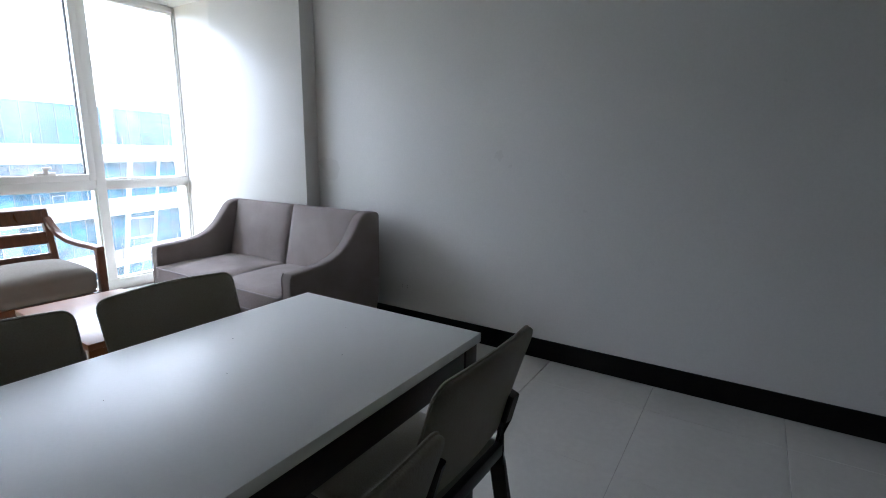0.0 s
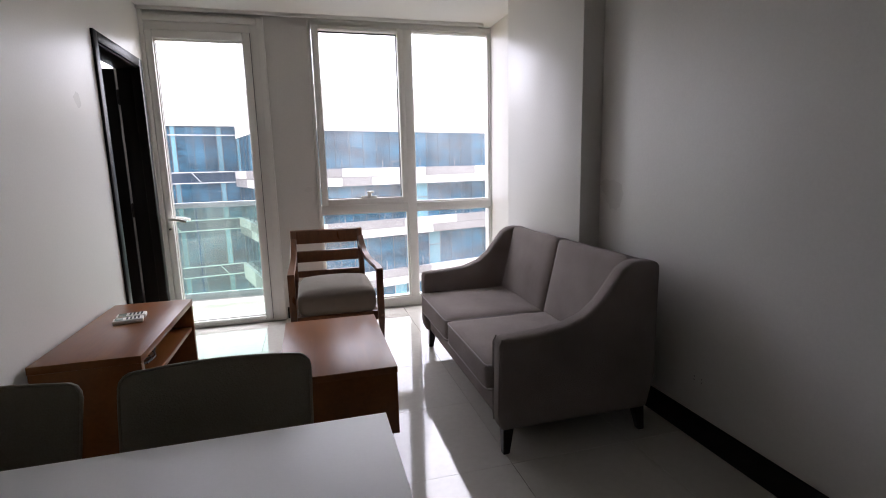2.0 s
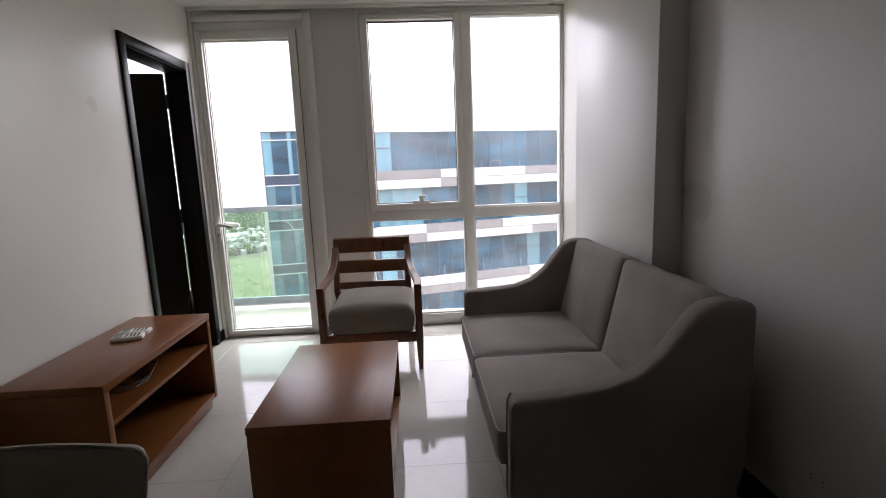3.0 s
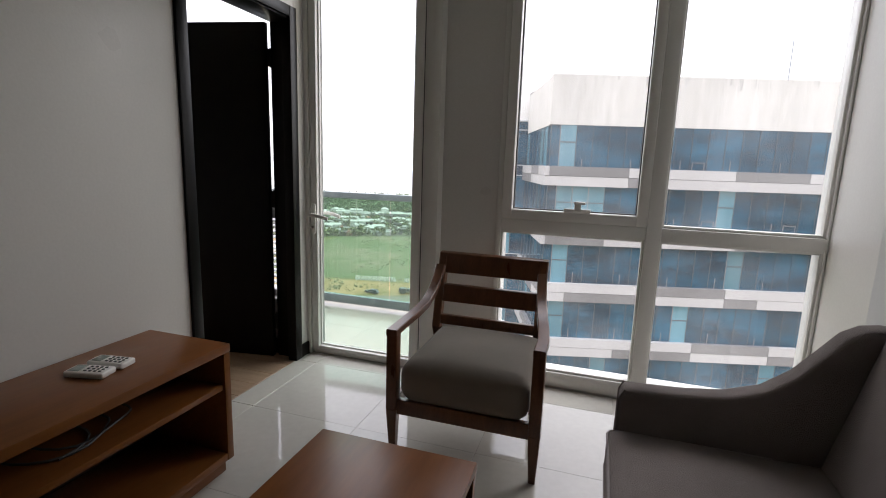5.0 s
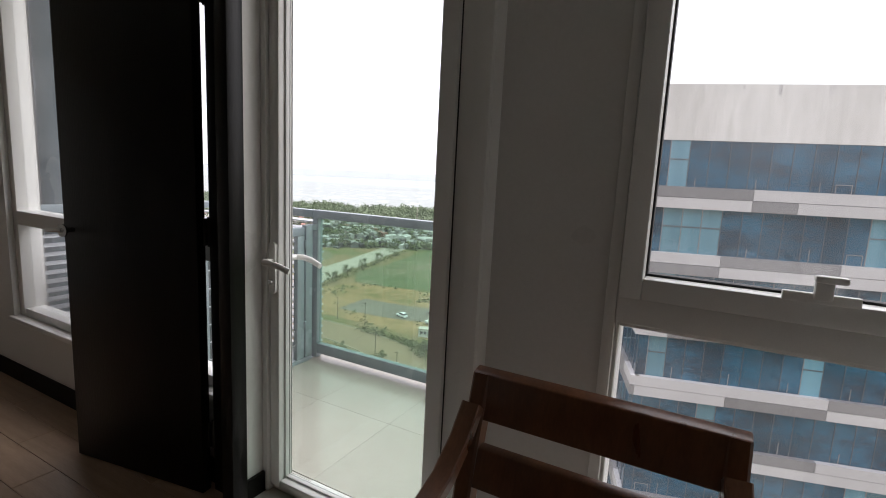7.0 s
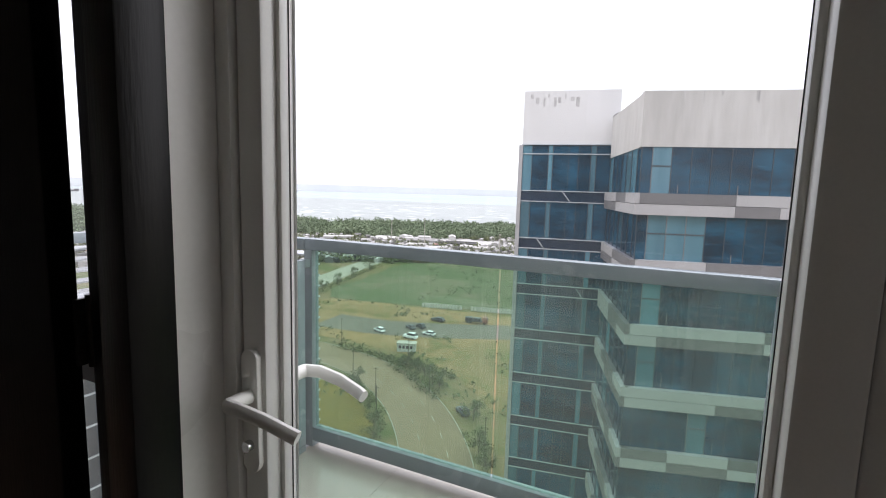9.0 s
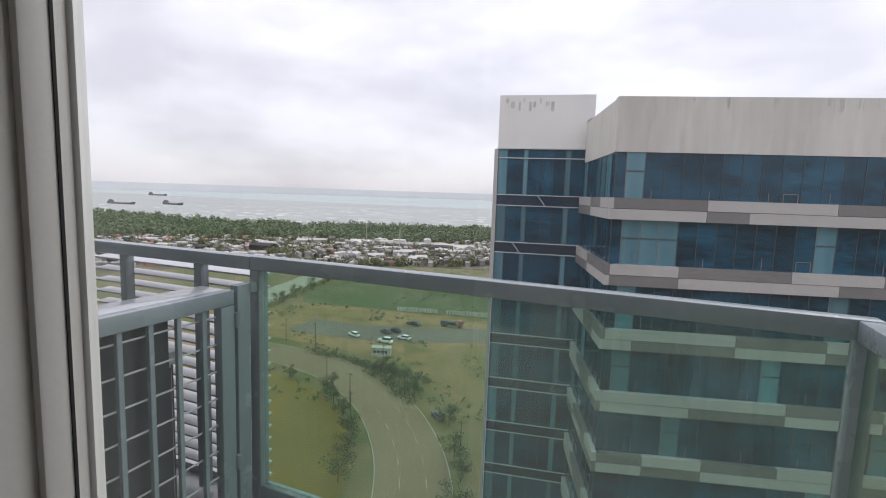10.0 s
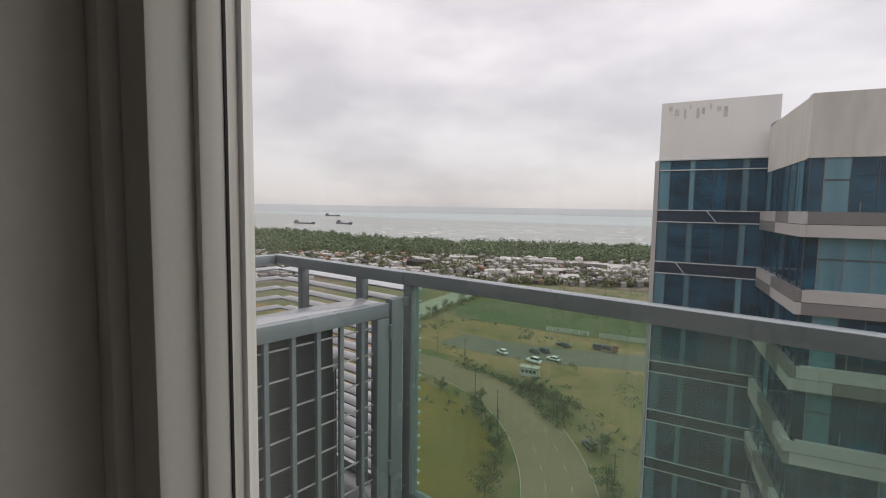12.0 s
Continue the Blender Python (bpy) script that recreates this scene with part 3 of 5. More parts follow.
# the bedroom door, open
def build_bedroom_door():
    d = thing("door_2", (0.0, -0.65, 0.0), "black-brown wooden door standing open into the bedroom", "door")
    d["kind"] = "structure"
    part("casing", solid((0.0, -1.09, 0.0), (0.016, -1.03, 2.14), 0.003), DARKDOOR, d)
    part("casing", solid((-0.045, -0.287, 0.0), (0.016, -0.222, 2.14), 0.003), DARKDOOR, d)
    part("casing", solid((0.0, -1.03, 2.08), (0.0155, -0.287, 2.14), 0.003), DARKDOOR, d)
    part("lining", solid((-WALL_T - 0.004, -1.04, 0.0), (-0.001, -1.022, 2.072), 0.002), DARKDOOR, d)
    part("lining", solid((-WALL_T - 0.002, -0.238, 0.0), (-0.046, -0.222, 2.072), 0.002), DARKDOOR, d)
    part("lining", solid((-WALL_T - 0.004, -1.04, 2.072), (-0.001, -0.222, 2.09), 0.002), DARKDOOR, d)
    swing = pose(-0.166, -0.247, 0, 0, 0, 9.5)
    leaf = part("leaf", turned(solid((-0.69, -0.04, 0.008), (0.0, 0.0, 2.062), 0.003), swing), DARKDOOR, d, "plain black-brown door leaf")
    for z in (0.235, 1.03, 1.87):
        part("hinge", turned(merged(solid((-0.002, -0.010, z - 0.05), (0.006, 0.020, z + 0.05), 0.001), lathe([(0.008, -0.055), (0.008, 0.055)], (0.008, 0.012, z), 10)), swing), HINGE, d, "dark bronze butt hinge")
    x, y, z = -0.635, -0.04, 0.99
    rose = part("rose", turned(lathe([(0.026, 0), (0.026, 0.006), (0.022, 0.010), (0.010, 0.012), (0.010, 0.045)], (x, y - 0.045, z), 16, 1), swing), STEEL, leaf, "round steel rose")
    part("lever", turned(sweep([(x, y - 0.045, z), (x - 0.03, y - 0.05, z), (x - 0.07, y - 0.05, z - 0.003), (x - 0.085, y - 0.044, z - 0.004)], 0.008, 0.009, 10), swing), STEEL, leaf, "steel lever handle")
    part("rose", turned(lathe([(0.026, 0), (0.026, 0.010), (0.010, 0.012), (0.010, 0.045)], (x, 0.0, z), 16, 1), swing), STEEL, leaf)


build_bedroom_door()

# ---- the bedroom beyond the door ----
B_OUT = -0.20
setting("wall_bedroom_west", solid((-3.0, -3.6, -0.2), (-2.8, 0.1, CEIL)), PAINT, "white painted bedroom wall", "wall")
setting("wall_bedroom_south", solid((-2.8, -3.6, -0.2), (-WALL_T, -3.4, CEIL)), PAINT, "white painted bedroom wall", "wall")
setting("wall_bedroom_window_side", solid((-2.8, B_OUT, -0.2), (-1.93, B_OUT + 0.16, CEIL)), PAINT, "white painted bedroom wall", "wall")
setting("wall_bedroom_below_window", solid((-1.93, B_OUT, -0.2), (-0.180, B_OUT + 0.16, 0.38)), PAINT, "white painted bedroom wall", "wall")
setting("wall_bedroom_above_window", solid((-1.93, B_OUT, 2.45), (-0.180, B_OUT + 0.16, CEIL)), PAINT, "white painted bedroom wall", "wall")
setting("wall_bedroom_corner", solid((-0.180, B_OUT, -0.2), (-WALL_T, B_OUT + 0.14, CEIL)), PAINT, "white painted bedroom wall", "wall")
setting("ceiling_bedroom", solid((-3.0, -3.6, CEIL), (-1.6, 0.1, CEIL + 0.14)), CEILING, "white bedroom ceiling", "ceiling")
setting("ceiling_bedroom_door", solid((-1.6, -2.9, CEIL + 0.002), (-WALL_T, 0.1, CEIL + 0.138)), CEILING, "white bedroom ceiling", "ceiling")
setting("baseboard_bedroom", solid((-2.8, B_OUT - 0.014, 0.0), (-WALL_T, B_OUT, 0.10), 0.003), BASE, "black-brown skirting board", "baseboard")
floor_bed = setting("floor_bedroom", solid((-2.8, -3.4, -0.2), (-0.002, B_OUT, -0.006)), GROUT, "brown wood plank bedroom floor", "floor")


def build_bedroom_window():
    w = thing("window_2", (-0.95, B_OUT + 0.1, 0.38), "white aluminium bedroom window with sill", "window")
    w["kind"] = "structure"
    y0, y1 = B_OUT + 0.03, B_OUT + 0.13
    for nm, bm in zip(("frame_side", "frame_side", "frame_foot", "frame_head"), ring(-1.93, -0.18, 0.38, 2.45, y0, y1, 0.05, 0.02, 0.045, 0.045)):
        part(nm, bm, FRAME, w)
    part("transom", solid((-1.88, y0 - 0.004, 0.90), (-0.20, y1, 0.975), 0.004), FRAME, w)
    part("sill", solid((-1.95, B_OUT - 0.02, 0.352), (-0.165, y0 - 0.006, 0.379), 0.004), FRAME, w, "white window sill")
    for z0, z1 in ((0.425, 0.90), (0.975, 2.405)):
        part("pane", solid((-1.88, y0 + 0.05, z0), (-0.20, y0 + 0.056, z1)), PANE, w)
    q = random.Random(3)
    beads = bmesh.new()
    for k in range(420):
        x, z, r = -1.80 + abs(q.gauss(0, 0.16)), q.uniform(1.0, 2.4), q.uniform(0.0015, 0.004)
        tip = beads.verts.new((x, y0 + 0.0585, z))
        edge = [beads.verts.new((x + r * math.cos(a), y0 + 0.0565, z + r * 1.3 * math.sin(a))) for a in [i * math.pi / 3 for i in range(6)]]
        for i in range(6):
            beads.faces.new((tip, edge[i], edge[(i + 1) % 6]))
    tagged(part("rain_drops", beads, WATER_DROP, w, "rain drops on the pane"), kind="stuff")


build_bedroom_window()


# ---- wall outlets ----
def build_outlet(y, z):
    o = thing("wall_outlet", (RIGHT, y, z), "small white wall socket above the skirting", "socket")
    part("plate", solid((RIGHT - 0.0012, y - 0.055, z - 0.035), (RIGHT, y + 0.055, z + 0.035), 0.0005, 1), PAINT, o)
    for dy in (-0.022, 0.022):
        for dz in (-0.008, 0.008):
            part("slot", solid((RIGHT - 0.0018, y + dy - 0.003, z + dz - 0.002), (RIGHT - 0.0004, y + dy + 0.003, z + dz + 0.002)), BUTTON, o)


build_outlet(-2.728, 0.295)


# ---- sofa ----
def build_sofa():
    y0, y1 = -2.622, -1.105
    s = thing("sofa", (2.32, (y0 + y1) / 2, 0.0), "mauve-grey fabric two-seat sofa with sloping arms", "sofa")
    x0, x1 = 1.898, 2.700
    prof = [(x0 + 0.012, 0.135), (x0, 0.20), (x0 + 0.004, 0.54), (x0 + 0.02, 0.562), (x0 + 0.19, 0.570), (x0 + 0.32, 0.586), (x0 + 0.42, 0.622), (x0 + 0.495, 0.682), (x0 + 0.555, 0.757), (x0 + 0.605, 0.822), (x0 + 0.65, 0.850), (x0 + 0.70, 0.858), (x1 - 0.02, 0.851), (x1, 0.83), (x1, 0.30), (x1 - 0.04, 0.135)]
    for a in (y0, y1 - 0.085):
        arm_ob = part("arm", prism(prof, 1, a, a + 0.085, 0.018, 3), SOFA, s, smooth=60)
        for edge in (a + 0.006, a + 0.079):
            part("piping", sweep([(x0 + 0.004, edge, 0.16), (x0 - 0.001, edge, 0.21), (x0 + 0.003, edge, 0.53), (x0 + 0.018, edge, 0.560)], 0.0035, 0.0035, 6), SOFA, arm_ob, "corded seam down the arm front")
    part("base", solid((x0 + 0.035, y0 + 0.088, 0.135), (x1 - 0.03, y1 - 0.088, 0.30), 0.015, 3), SOFA, s)
    part("back_frame", prism([(x1 - 0.09, 0.30), (x1 - 0.07, 0.80), (x1 - 0.01, 0.80), (x1 - 0.005, 0.30)], 1, y0 + 0.088, y1 - 0.088, 0.012, 2), SOFA, s)
    ymid = (y0 + y1) / 2
    for a, b in ((y0 + 0.088, ymid - 0.006), (ymid + 0.006, y1 - 0.088)):
        seat = part("seat_cushion", cushion((x0 - 0.028, a, 0.275), (x0 + 0.63, b, 0.425), 0.028, 0.020, 2, 0.006), SOFA, s, smooth=80)
        for z in (0.412, 0.300):
            f = x0 - 0.026
            part("piping", sweep([(x0 + 0.46, a + 0.004, z), (f + 0.03, a + 0.004, z), (f + 0.008, a + 0.009, z), (f, a + 0.03, z), (f, b - 0.03, z), (f + 0.008, b - 0.009, z), (f + 0.03, b - 0.004, z), (x0 + 0.46, b - 0.004, z)], 0.0048, 0.0048, 6), PIPING, seat, "paler corded seam")
        tilt = Matrix.Translation((x0 + 0.60, 0, 0.41)) @ Matrix.Rotation(radians(13), 4, "Y") @ Matrix.Translation((-(x0 + 0.60), 0, -0.41))
        part("back_cushion", turned(cushion((x0 + 0.575, a, 0.385), (x0 + 0.705, b, 0.872), 0.030, 0.020, 0, 0.005), tilt), SOFA, s, smooth=80)
    for x, y, dx, dy in ((x0 + 0.06, y0 + 0.06, -0.012, -0.012), (x0 + 0.06, y1 - 0.06, -0.012, 0.012), (x1 - 0.06, y0 + 0.06, 0.02, -0.012), (x1 - 0.06, y1 - 0.06, 0.02, 0.012)):
        part("leg", taper((x + dx, y + dy, 0.0), (x, y, 0.14), 0.016, 0.027), DARK_WOOD, s, "dark tapered wooden leg")


build_sofa()


# ---- armchair ----
def build_armchair():
    c = thing("armchair", (1.28, -0.65, 0.0), "chestnut wooden armchair with slatted back and grey cushion", "armchair")
    xl, xr, yf = 0.992, 1.612, -0.99
    for x, bx in ((xl, 1.003), (xr, 1.54)):
        part("front_leg", merged(taper((x, yf + 0.012, 0.0), (x, yf, 0.22), 0.014, 0.024), solid((x - 0.024, yf - 0.024, 0.22), (x + 0.024, yf + 0.024, 0.562), 0.004)), CHAIR_WOOD, c)
        part("back_leg", sweep([(bx, -0.40, 0.0), (bx, -0.43, 0.22), (bx, -0.43, 0.42), (bx, -0.385, 0.62), (bx, -0.325, 0.80)], 0.022, 0.026), CHAIR_WOOD, c)
        k = (bx - x)
        part("armrest", sweep([(x, yf - 0.026, 0.570), (x, yf + 0.10, 0.574), (x + k * 0.2, yf + 0.24, 0.578), (x + k * 0.5, yf + 0.37, 0.592), (x + k * 0.75, yf + 0.47, 0.628), (x + k * 0.9, yf + 0.545, 0.682), (x + k, yf + 0.60, 0.745)], 0.024, 0.016), CHAIR_WOOD, c)
        part("side_rail", sweep([(x, yf + 0.02, 0.235), (bx, -0.44, 0.235)], 0.014, 0.03), CHAIR_WOOD, c)
    part("top_rail", prism([(-0.347, 0.808), (-0.312, 0.815), (-0.343, 0.702), (-0.376, 0.705)], 0, 0.980, 1.562, 0.004), CHAIR_WOOD, c)
    part("middle_rail", prism([(-0.397, 0.645), (-0.368, 0.648), (-0.393, 0.557), (-0.424, 0.560)], 0, 1.025, 1.518, 0.003), CHAIR_WOOD, c)
    part("low_rail", prism([(-0.440, 0.49), (-0.412, 0.49), (-0.416, 0.44), (-0.444, 0.44)], 0, 1.025, 1.518, 0.003), CHAIR_WOOD, c)
    part("front_rail", solid((xl + 0.024, yf - 0.014, 0.200), (xr - 0.024, yf + 0.014, 0.268), 0.003), CHAIR_WOOD, c)
    part("seat_board", solid((1.035, yf + 0.016, 0.235), (1.52, -0.46, 0.262), 0.002), CHAIR_WOOD, c)
    part("seat_cushion", cushion((1.022, yf - 0.03, 0.262), (1.584, -0.435, 0.445), 0.062, 0.045), TAUPE, c, "thick grey-brown upholstered seat", smooth=80)


build_armchair()


# ---- coffee table ----
def build_coffee_table():
    x0, x1, y0, y1 = 0.967, 1.497, -2.371, -1.515
    t = thing("coffee_table", ((x0 + x1) / 2, (y0 + y1) / 2, 0.0), "low reddish-brown wooden coffee table with open shelf", "coffee table")
    part("tabletop", solid((x0, y0, 0.368), (x1, y1, 0.400), 0.003), RED_WOOD, t)
    part("end_panel", solid((x0 + 0.002, y0 + 0.003, 0.065), (x1 - 0.002, y0 + 0.035, 0.367), 0.002), RED_WOOD, t)
    part("end_panel", solid((x0 + 0.002, y1 - 0.035, 0.065), (x1 - 0.002, y1 - 0.003, 0.367), 0.002), RED_WOOD, t)
    part("shelf", solid((x0 + 0.004, y0 + 0.036, 0.066), (x1 - 0.004, y1 - 0.036, 0.096), 0.002), RED_WOOD, t)
    part("divider", solid(((x0 + x1) / 2 - 0.012, y0 + 0.036, 0.097), ((x0 + x1) / 2 + 0.012, y1 - 0.036, 0.367)), RED_WOOD, t)
    part("plinth", solid((x0 + 0.04, y0 + 0.03, 0.0), (x1 - 0.04, y1 - 0.03, 0.065), 0.002), RED_WOOD, t)


build_coffee_table()


# ---- television console and remotes ----
def build_console():
    x0, x1, y0, y1 = 0.018, 0.430, -2.275, -1.325
    t = thing("tv_console", (0.25, (y0 + y1) / 2, 0.0), "reddish-brown wooden console with two open shelves", "console")
    part("top", solid((x0, y0, 0.518), (x1, y1, 0.552), 0.003), RED_WOOD, t)
    for a in (y0 + 0.002, y1 - 0.034):
        part("side_panel", solid((x0 + 0.002, a, 0.06), (x1 - 0.002, a + 0.032, 0.517), 0.002), RED_WOOD, t)
    part("shelf", solid((x0 + 0.014, y0 + 0.036, 0.365), (x1 - 0.012, y1 - 0.036, 0.388), 0.002), RED_WOOD, t)
    part("bottom", solid((x0 + 0.002, y0 + 0.036, 0.06), (x1 - 0.004, y1 - 0.036, 0.092), 0.002), RED_WOOD, t)
    part("back_panel", solid((x0 + 0.002, y0 + 0.036, 0.093), (x0 + 0.012, y1 - 0.036, 0.517)), DARK_WOOD, t)
    part("plinth", solid((x0 + 0.02, y0 + 0.02, 0.0), (x1 - 0.03, y1 - 0.02, 0.059), 0.002), RED_WOOD, t)


build_console()


def build_remote(x, y, rz, label):
    r = thing("remote_control", (x, y, 0.552), label, "remote control", "remotes on the console")
    m = pose(x, y, 0.552, 0, 0, rz)
    body = part("body", turned(solid((-0.068, -0.033, 0.0), (0.068, 0.033, 0.021), 0.006, 3), m), PLASTIC, r)
    part("display", turned(solid((-0.058, -0.024, 0.0205), (-0.022, 0.024, 0.0222), 0.0008), m), SCREEN, r, "grey display window")
    for i in range(4):
        for k in range(3):
            part("button", turned(solid((-0.008 + i * 0.017, -0.02 + k * 0.016, 0.0205), (0.001 + i * 0.017, -0.011 + k * 0.016, 0.0232), 0.001, 1), m), BUTTON, r)


build_remote(0.215, -1.728, 14, "white remote control with dark keys on the console")
build_remote(0.205, -1.645, 10, "white remote control with dark keys on the console")
loop = [(0.24 + 0.10 * math.cos(a) * (1 + 0.15 * math.sin(2.3 * a)), -1.93 + 0.13 * math.sin(a) + 0.012 * a, 0.394 + 0.004 * math.sin(3 * a) + 0.002 * a / 3) for a in [k * 0.35 for k in range(44)]]
single("power_cable", sweep(loop, 0.004, 0.004, 6), BUTTON, (0.24, -1.93, 0.389), "coiled black cable lying on the console shelf", "cable")


# ---- dining table and chairs ----
def build_dining_table():
    x0, x1, y0, y1 = 0.04, 1.294, -4.175, -3.443
    t = thing("dining_table", ((x0 + x1) / 2, (y0 + y1) / 2, 0.0), "white-topped dining table with dark wooden frame", "dining table")
    part("tabletop", solid((x0, y0, 0.722), (x1, y1, 0.750), 0.002), TABLE_WHITE, t, "matt white tabletop")
    for a, b in ((y0 + 0.012, y0 + 0.035), (y1 - 0.035, y1 - 0.012)):
        part("apron", solid((x0 + 0.075, a, 0.635), (x1 - 0.075, b, 0.721), 0.002), DARK_WOOD, t)
    for a, b in ((x0 + 0.012, x0 + 0.035), (x1 - 0.035, x1 - 0.012)):
        part("apron", solid((a, y0 + 0.075, 0.635), (b, y1 - 0.075, 0.721), 0.002), DARK_WOOD, t)
    for x in (x0 + 0.008, x1 - 0.073):
        for y in (y0 + 0.008, y1 - 0.073):
            part("leg", solid((x, y, 0.0), (x + 0.065, y + 0.065, 0.721), 0.003), DARK_WOOD, t)
    rnd = random.Random(4)
    for x, y in ((0.95, -3.95), (0.72, -3.80), (0.86, -3.62), (1.1, -3.82), (0.5, -3.7)):
        r = rnd.uniform(0.0010, 0.0024)
        part("crumb", lathe([(r, 0), (r * 0.8, r * 0.5), (r * 0.3, r * 0.7)], (x, y, 0.750), 7), BUTTON, t, "dark speck of dirt")


build_dining_table()


def build_dining_chair():
    """At the origin, facing +y, its back at y 0."""
    c = thing("dining_chair", (0, 0, 0), "dark-framed dining chair with beige upholstered back and seat", "dining chair", "chairs round the dining table")
    bm = bmesh.new()
    nx, nz = 14, 18
    grid = {}

    def back_at(u, w):
        """Half-width, depth and height of the backrest's middle sheet."""
        z = 0.50 + 0.338 * w
        r_top, r_low = 0.034, 0.03
        half = 0.220 - 0.012 * (1 - w) ** 1.5
        for gap, r in ((0.838 - z, r_top), (z - 0.50, r_low)):
            if gap < r:
                half -= r - math.sqrt(max(0.0, r * r - (r - gap) ** 2))
        return half * u, 0.045 - 0.075 * w - 0.02 * w * w + 0.014 * u * u, z - 0.006 * u * u * w

    for side in (0, 1):
        for i in range(nx + 1):
            for k in range(nz + 1):
                u, w = math.sin(math.pi / 2 * (2 * i / nx - 1)), 0.5 - 0.5 * math.cos(math.pi * k / nz)
                x, y, z = back_at(u, w)
                edge = max(0.0, min(1.0, 6 * (1 - abs(u)), 7 * (1 - w), 7 * w))
                thick = 0.004 + 0.016 * math.sqrt(edge)
                grid[side, i, k] = bm.verts.new((x, y + (thick if side else -thick), z))
    for i in range(nx):
        for k in range(nz):
            bm.faces.new((grid[0, i, k], grid[0, i + 1, k], grid[0, i + 1, k + 1], grid[0, i, k + 1]))
            bm.faces.new((grid[1, i, k + 1], grid[1, i + 1, k + 1], grid[1, i + 1, k], grid[1, i, k]))
    for i in range(nx):
        bm.faces.new((grid[0, i, 0], grid[1, i, 0], grid[1, i + 1, 0], grid[0, i + 1, 0]))
        bm.faces.new((grid[0, i + 1, nz], grid[1, i + 1, nz], grid[1, i, nz], grid[0, i, nz]))
    for k in range(nz):
        bm.faces.new((grid[0, 0, k + 1], grid[1, 0, k + 1], grid[1, 0, k], grid[0, 0, k]))
        bm.faces.new((grid[0, nx, k], grid[1, nx, k], grid[1, nx, k + 1], grid[0, nx, k + 1]))
    bmesh.ops.recalc_face_normals(bm, faces=bm.faces[:])
    back = part("backrest", bm, BEIGE, c, "beige padded backrest", smooth=70)
    ws = [0.03 + 0.97 * math.sin(math.pi / 2 * k / 14) for k in range(15)]
    rim = [back_at(-1, w) for w in ws] + [back_at(u, 1.0) for u in (-0.6, -0.3, 0, 0.3, 0.6)] + [back_at(1, w) for w in ws[::-1]]
    rim = [(x, y + 0.006, z) for x, y, z in rim]
    part("piping", sweep(rim, 0.004, 0.004, 6), BEIGE, back, "stitched edge seam")
    part("seat", cushion((-0.215, 0.035, 0.425), (0.215, 0.455, 0.475), 0.022, 0.012), BEIGE, c, "padded beige seat", smooth=80)
    part("seat_frame", merged(solid((-0.20, 0.06, 0.375), (0.20, 0.082, 0.427), 0.002), solid((-0.20, 0.415, 0.375), (0.20, 0.437, 0.427), 0.002), solid((-0.20, 0.083, 0.375), (-0.178, 0.414, 0.427), 0.002), solid((0.178, 0.083, 0.375), (0.20, 0.414, 0.427), 0.002)), DARK_WOOD, c)
    for sx in (-1, 1):
        part("back_leg", sweep([(sx * 0.19, -0.055, 0.0), (sx * 0.188, 0.0, 0.22), (sx * 0.186, 0.035, 0.42), (sx * 0.182, 0.022, 0.56), (sx * 0.178, 0.0, 0.645)], 0.016, 0.021), DARK_WOOD, c)
        part("front_leg", taper((sx * 0.185, 0.43, 0.0), (sx * 0.185, 0.425, 0.376), 0.014, 0.02), DARK_WOOD, c)
    part("back_slat", solid((-0.17, 0.012, 0.455), (0.17, 0.034, 0.492), 0.003), DARK_WOOD, c)
    return c


chair = build_dining_chair()
chair.matrix_basis = pose(1.020, -4.315, 0, 0, 0, -1)
copy_thing(chair, pose(0.480, -4.385, 0, 0, 0, -1))
copy_thing(chair, pose(0.910, -3.252, 0, 0, 0, 180))
copy_thing(chair, pose(0.404, -3.275, 0, 0, 0, 180))

# ---- the balcony ----
BZ = -0.12
RAIL_Y, RAIL_X0, RAIL_X1 = 1.285, -1.055, 0.965
floor_balc = setting("floor_balcony", solid((-1.06, 0.14, -0.4), (1.05, 1.36, BZ - 0.006)), GROUT, "cream tiled balcony floor", "floor")
setting("balcony_edge", solid((-2.25, 1.36, -0.4), (1.05, 1.40, BZ + 0.02)), CONDENSER, "grey concrete balcony edge", "kerb")
setting("ledge_floor", solid((-2.25, 0.0, -0.4), (-1.062, 1.36, BZ - 0.02)), CONDENSER, "grey concrete service ledge", "floor")
setting("facade_outer", merged(solid((1.052, 0.142, -60), (9.0, 0.4, -0.402)), solid((-9.0, 0.142, -60), (1.050, 0.4, -0.402)), solid((-9.0, 0.002, -0.4), (-3.002, 0.4, 30)), solid((2.972, 0.002, -0.4), (9.0, 0.4, 30)), solid((-3.0, 0.142, CEIL + 0.15), (2.97, 0.4, 30))), PANEL_WHITE, "white outer wall of the apartment tower", "wall")


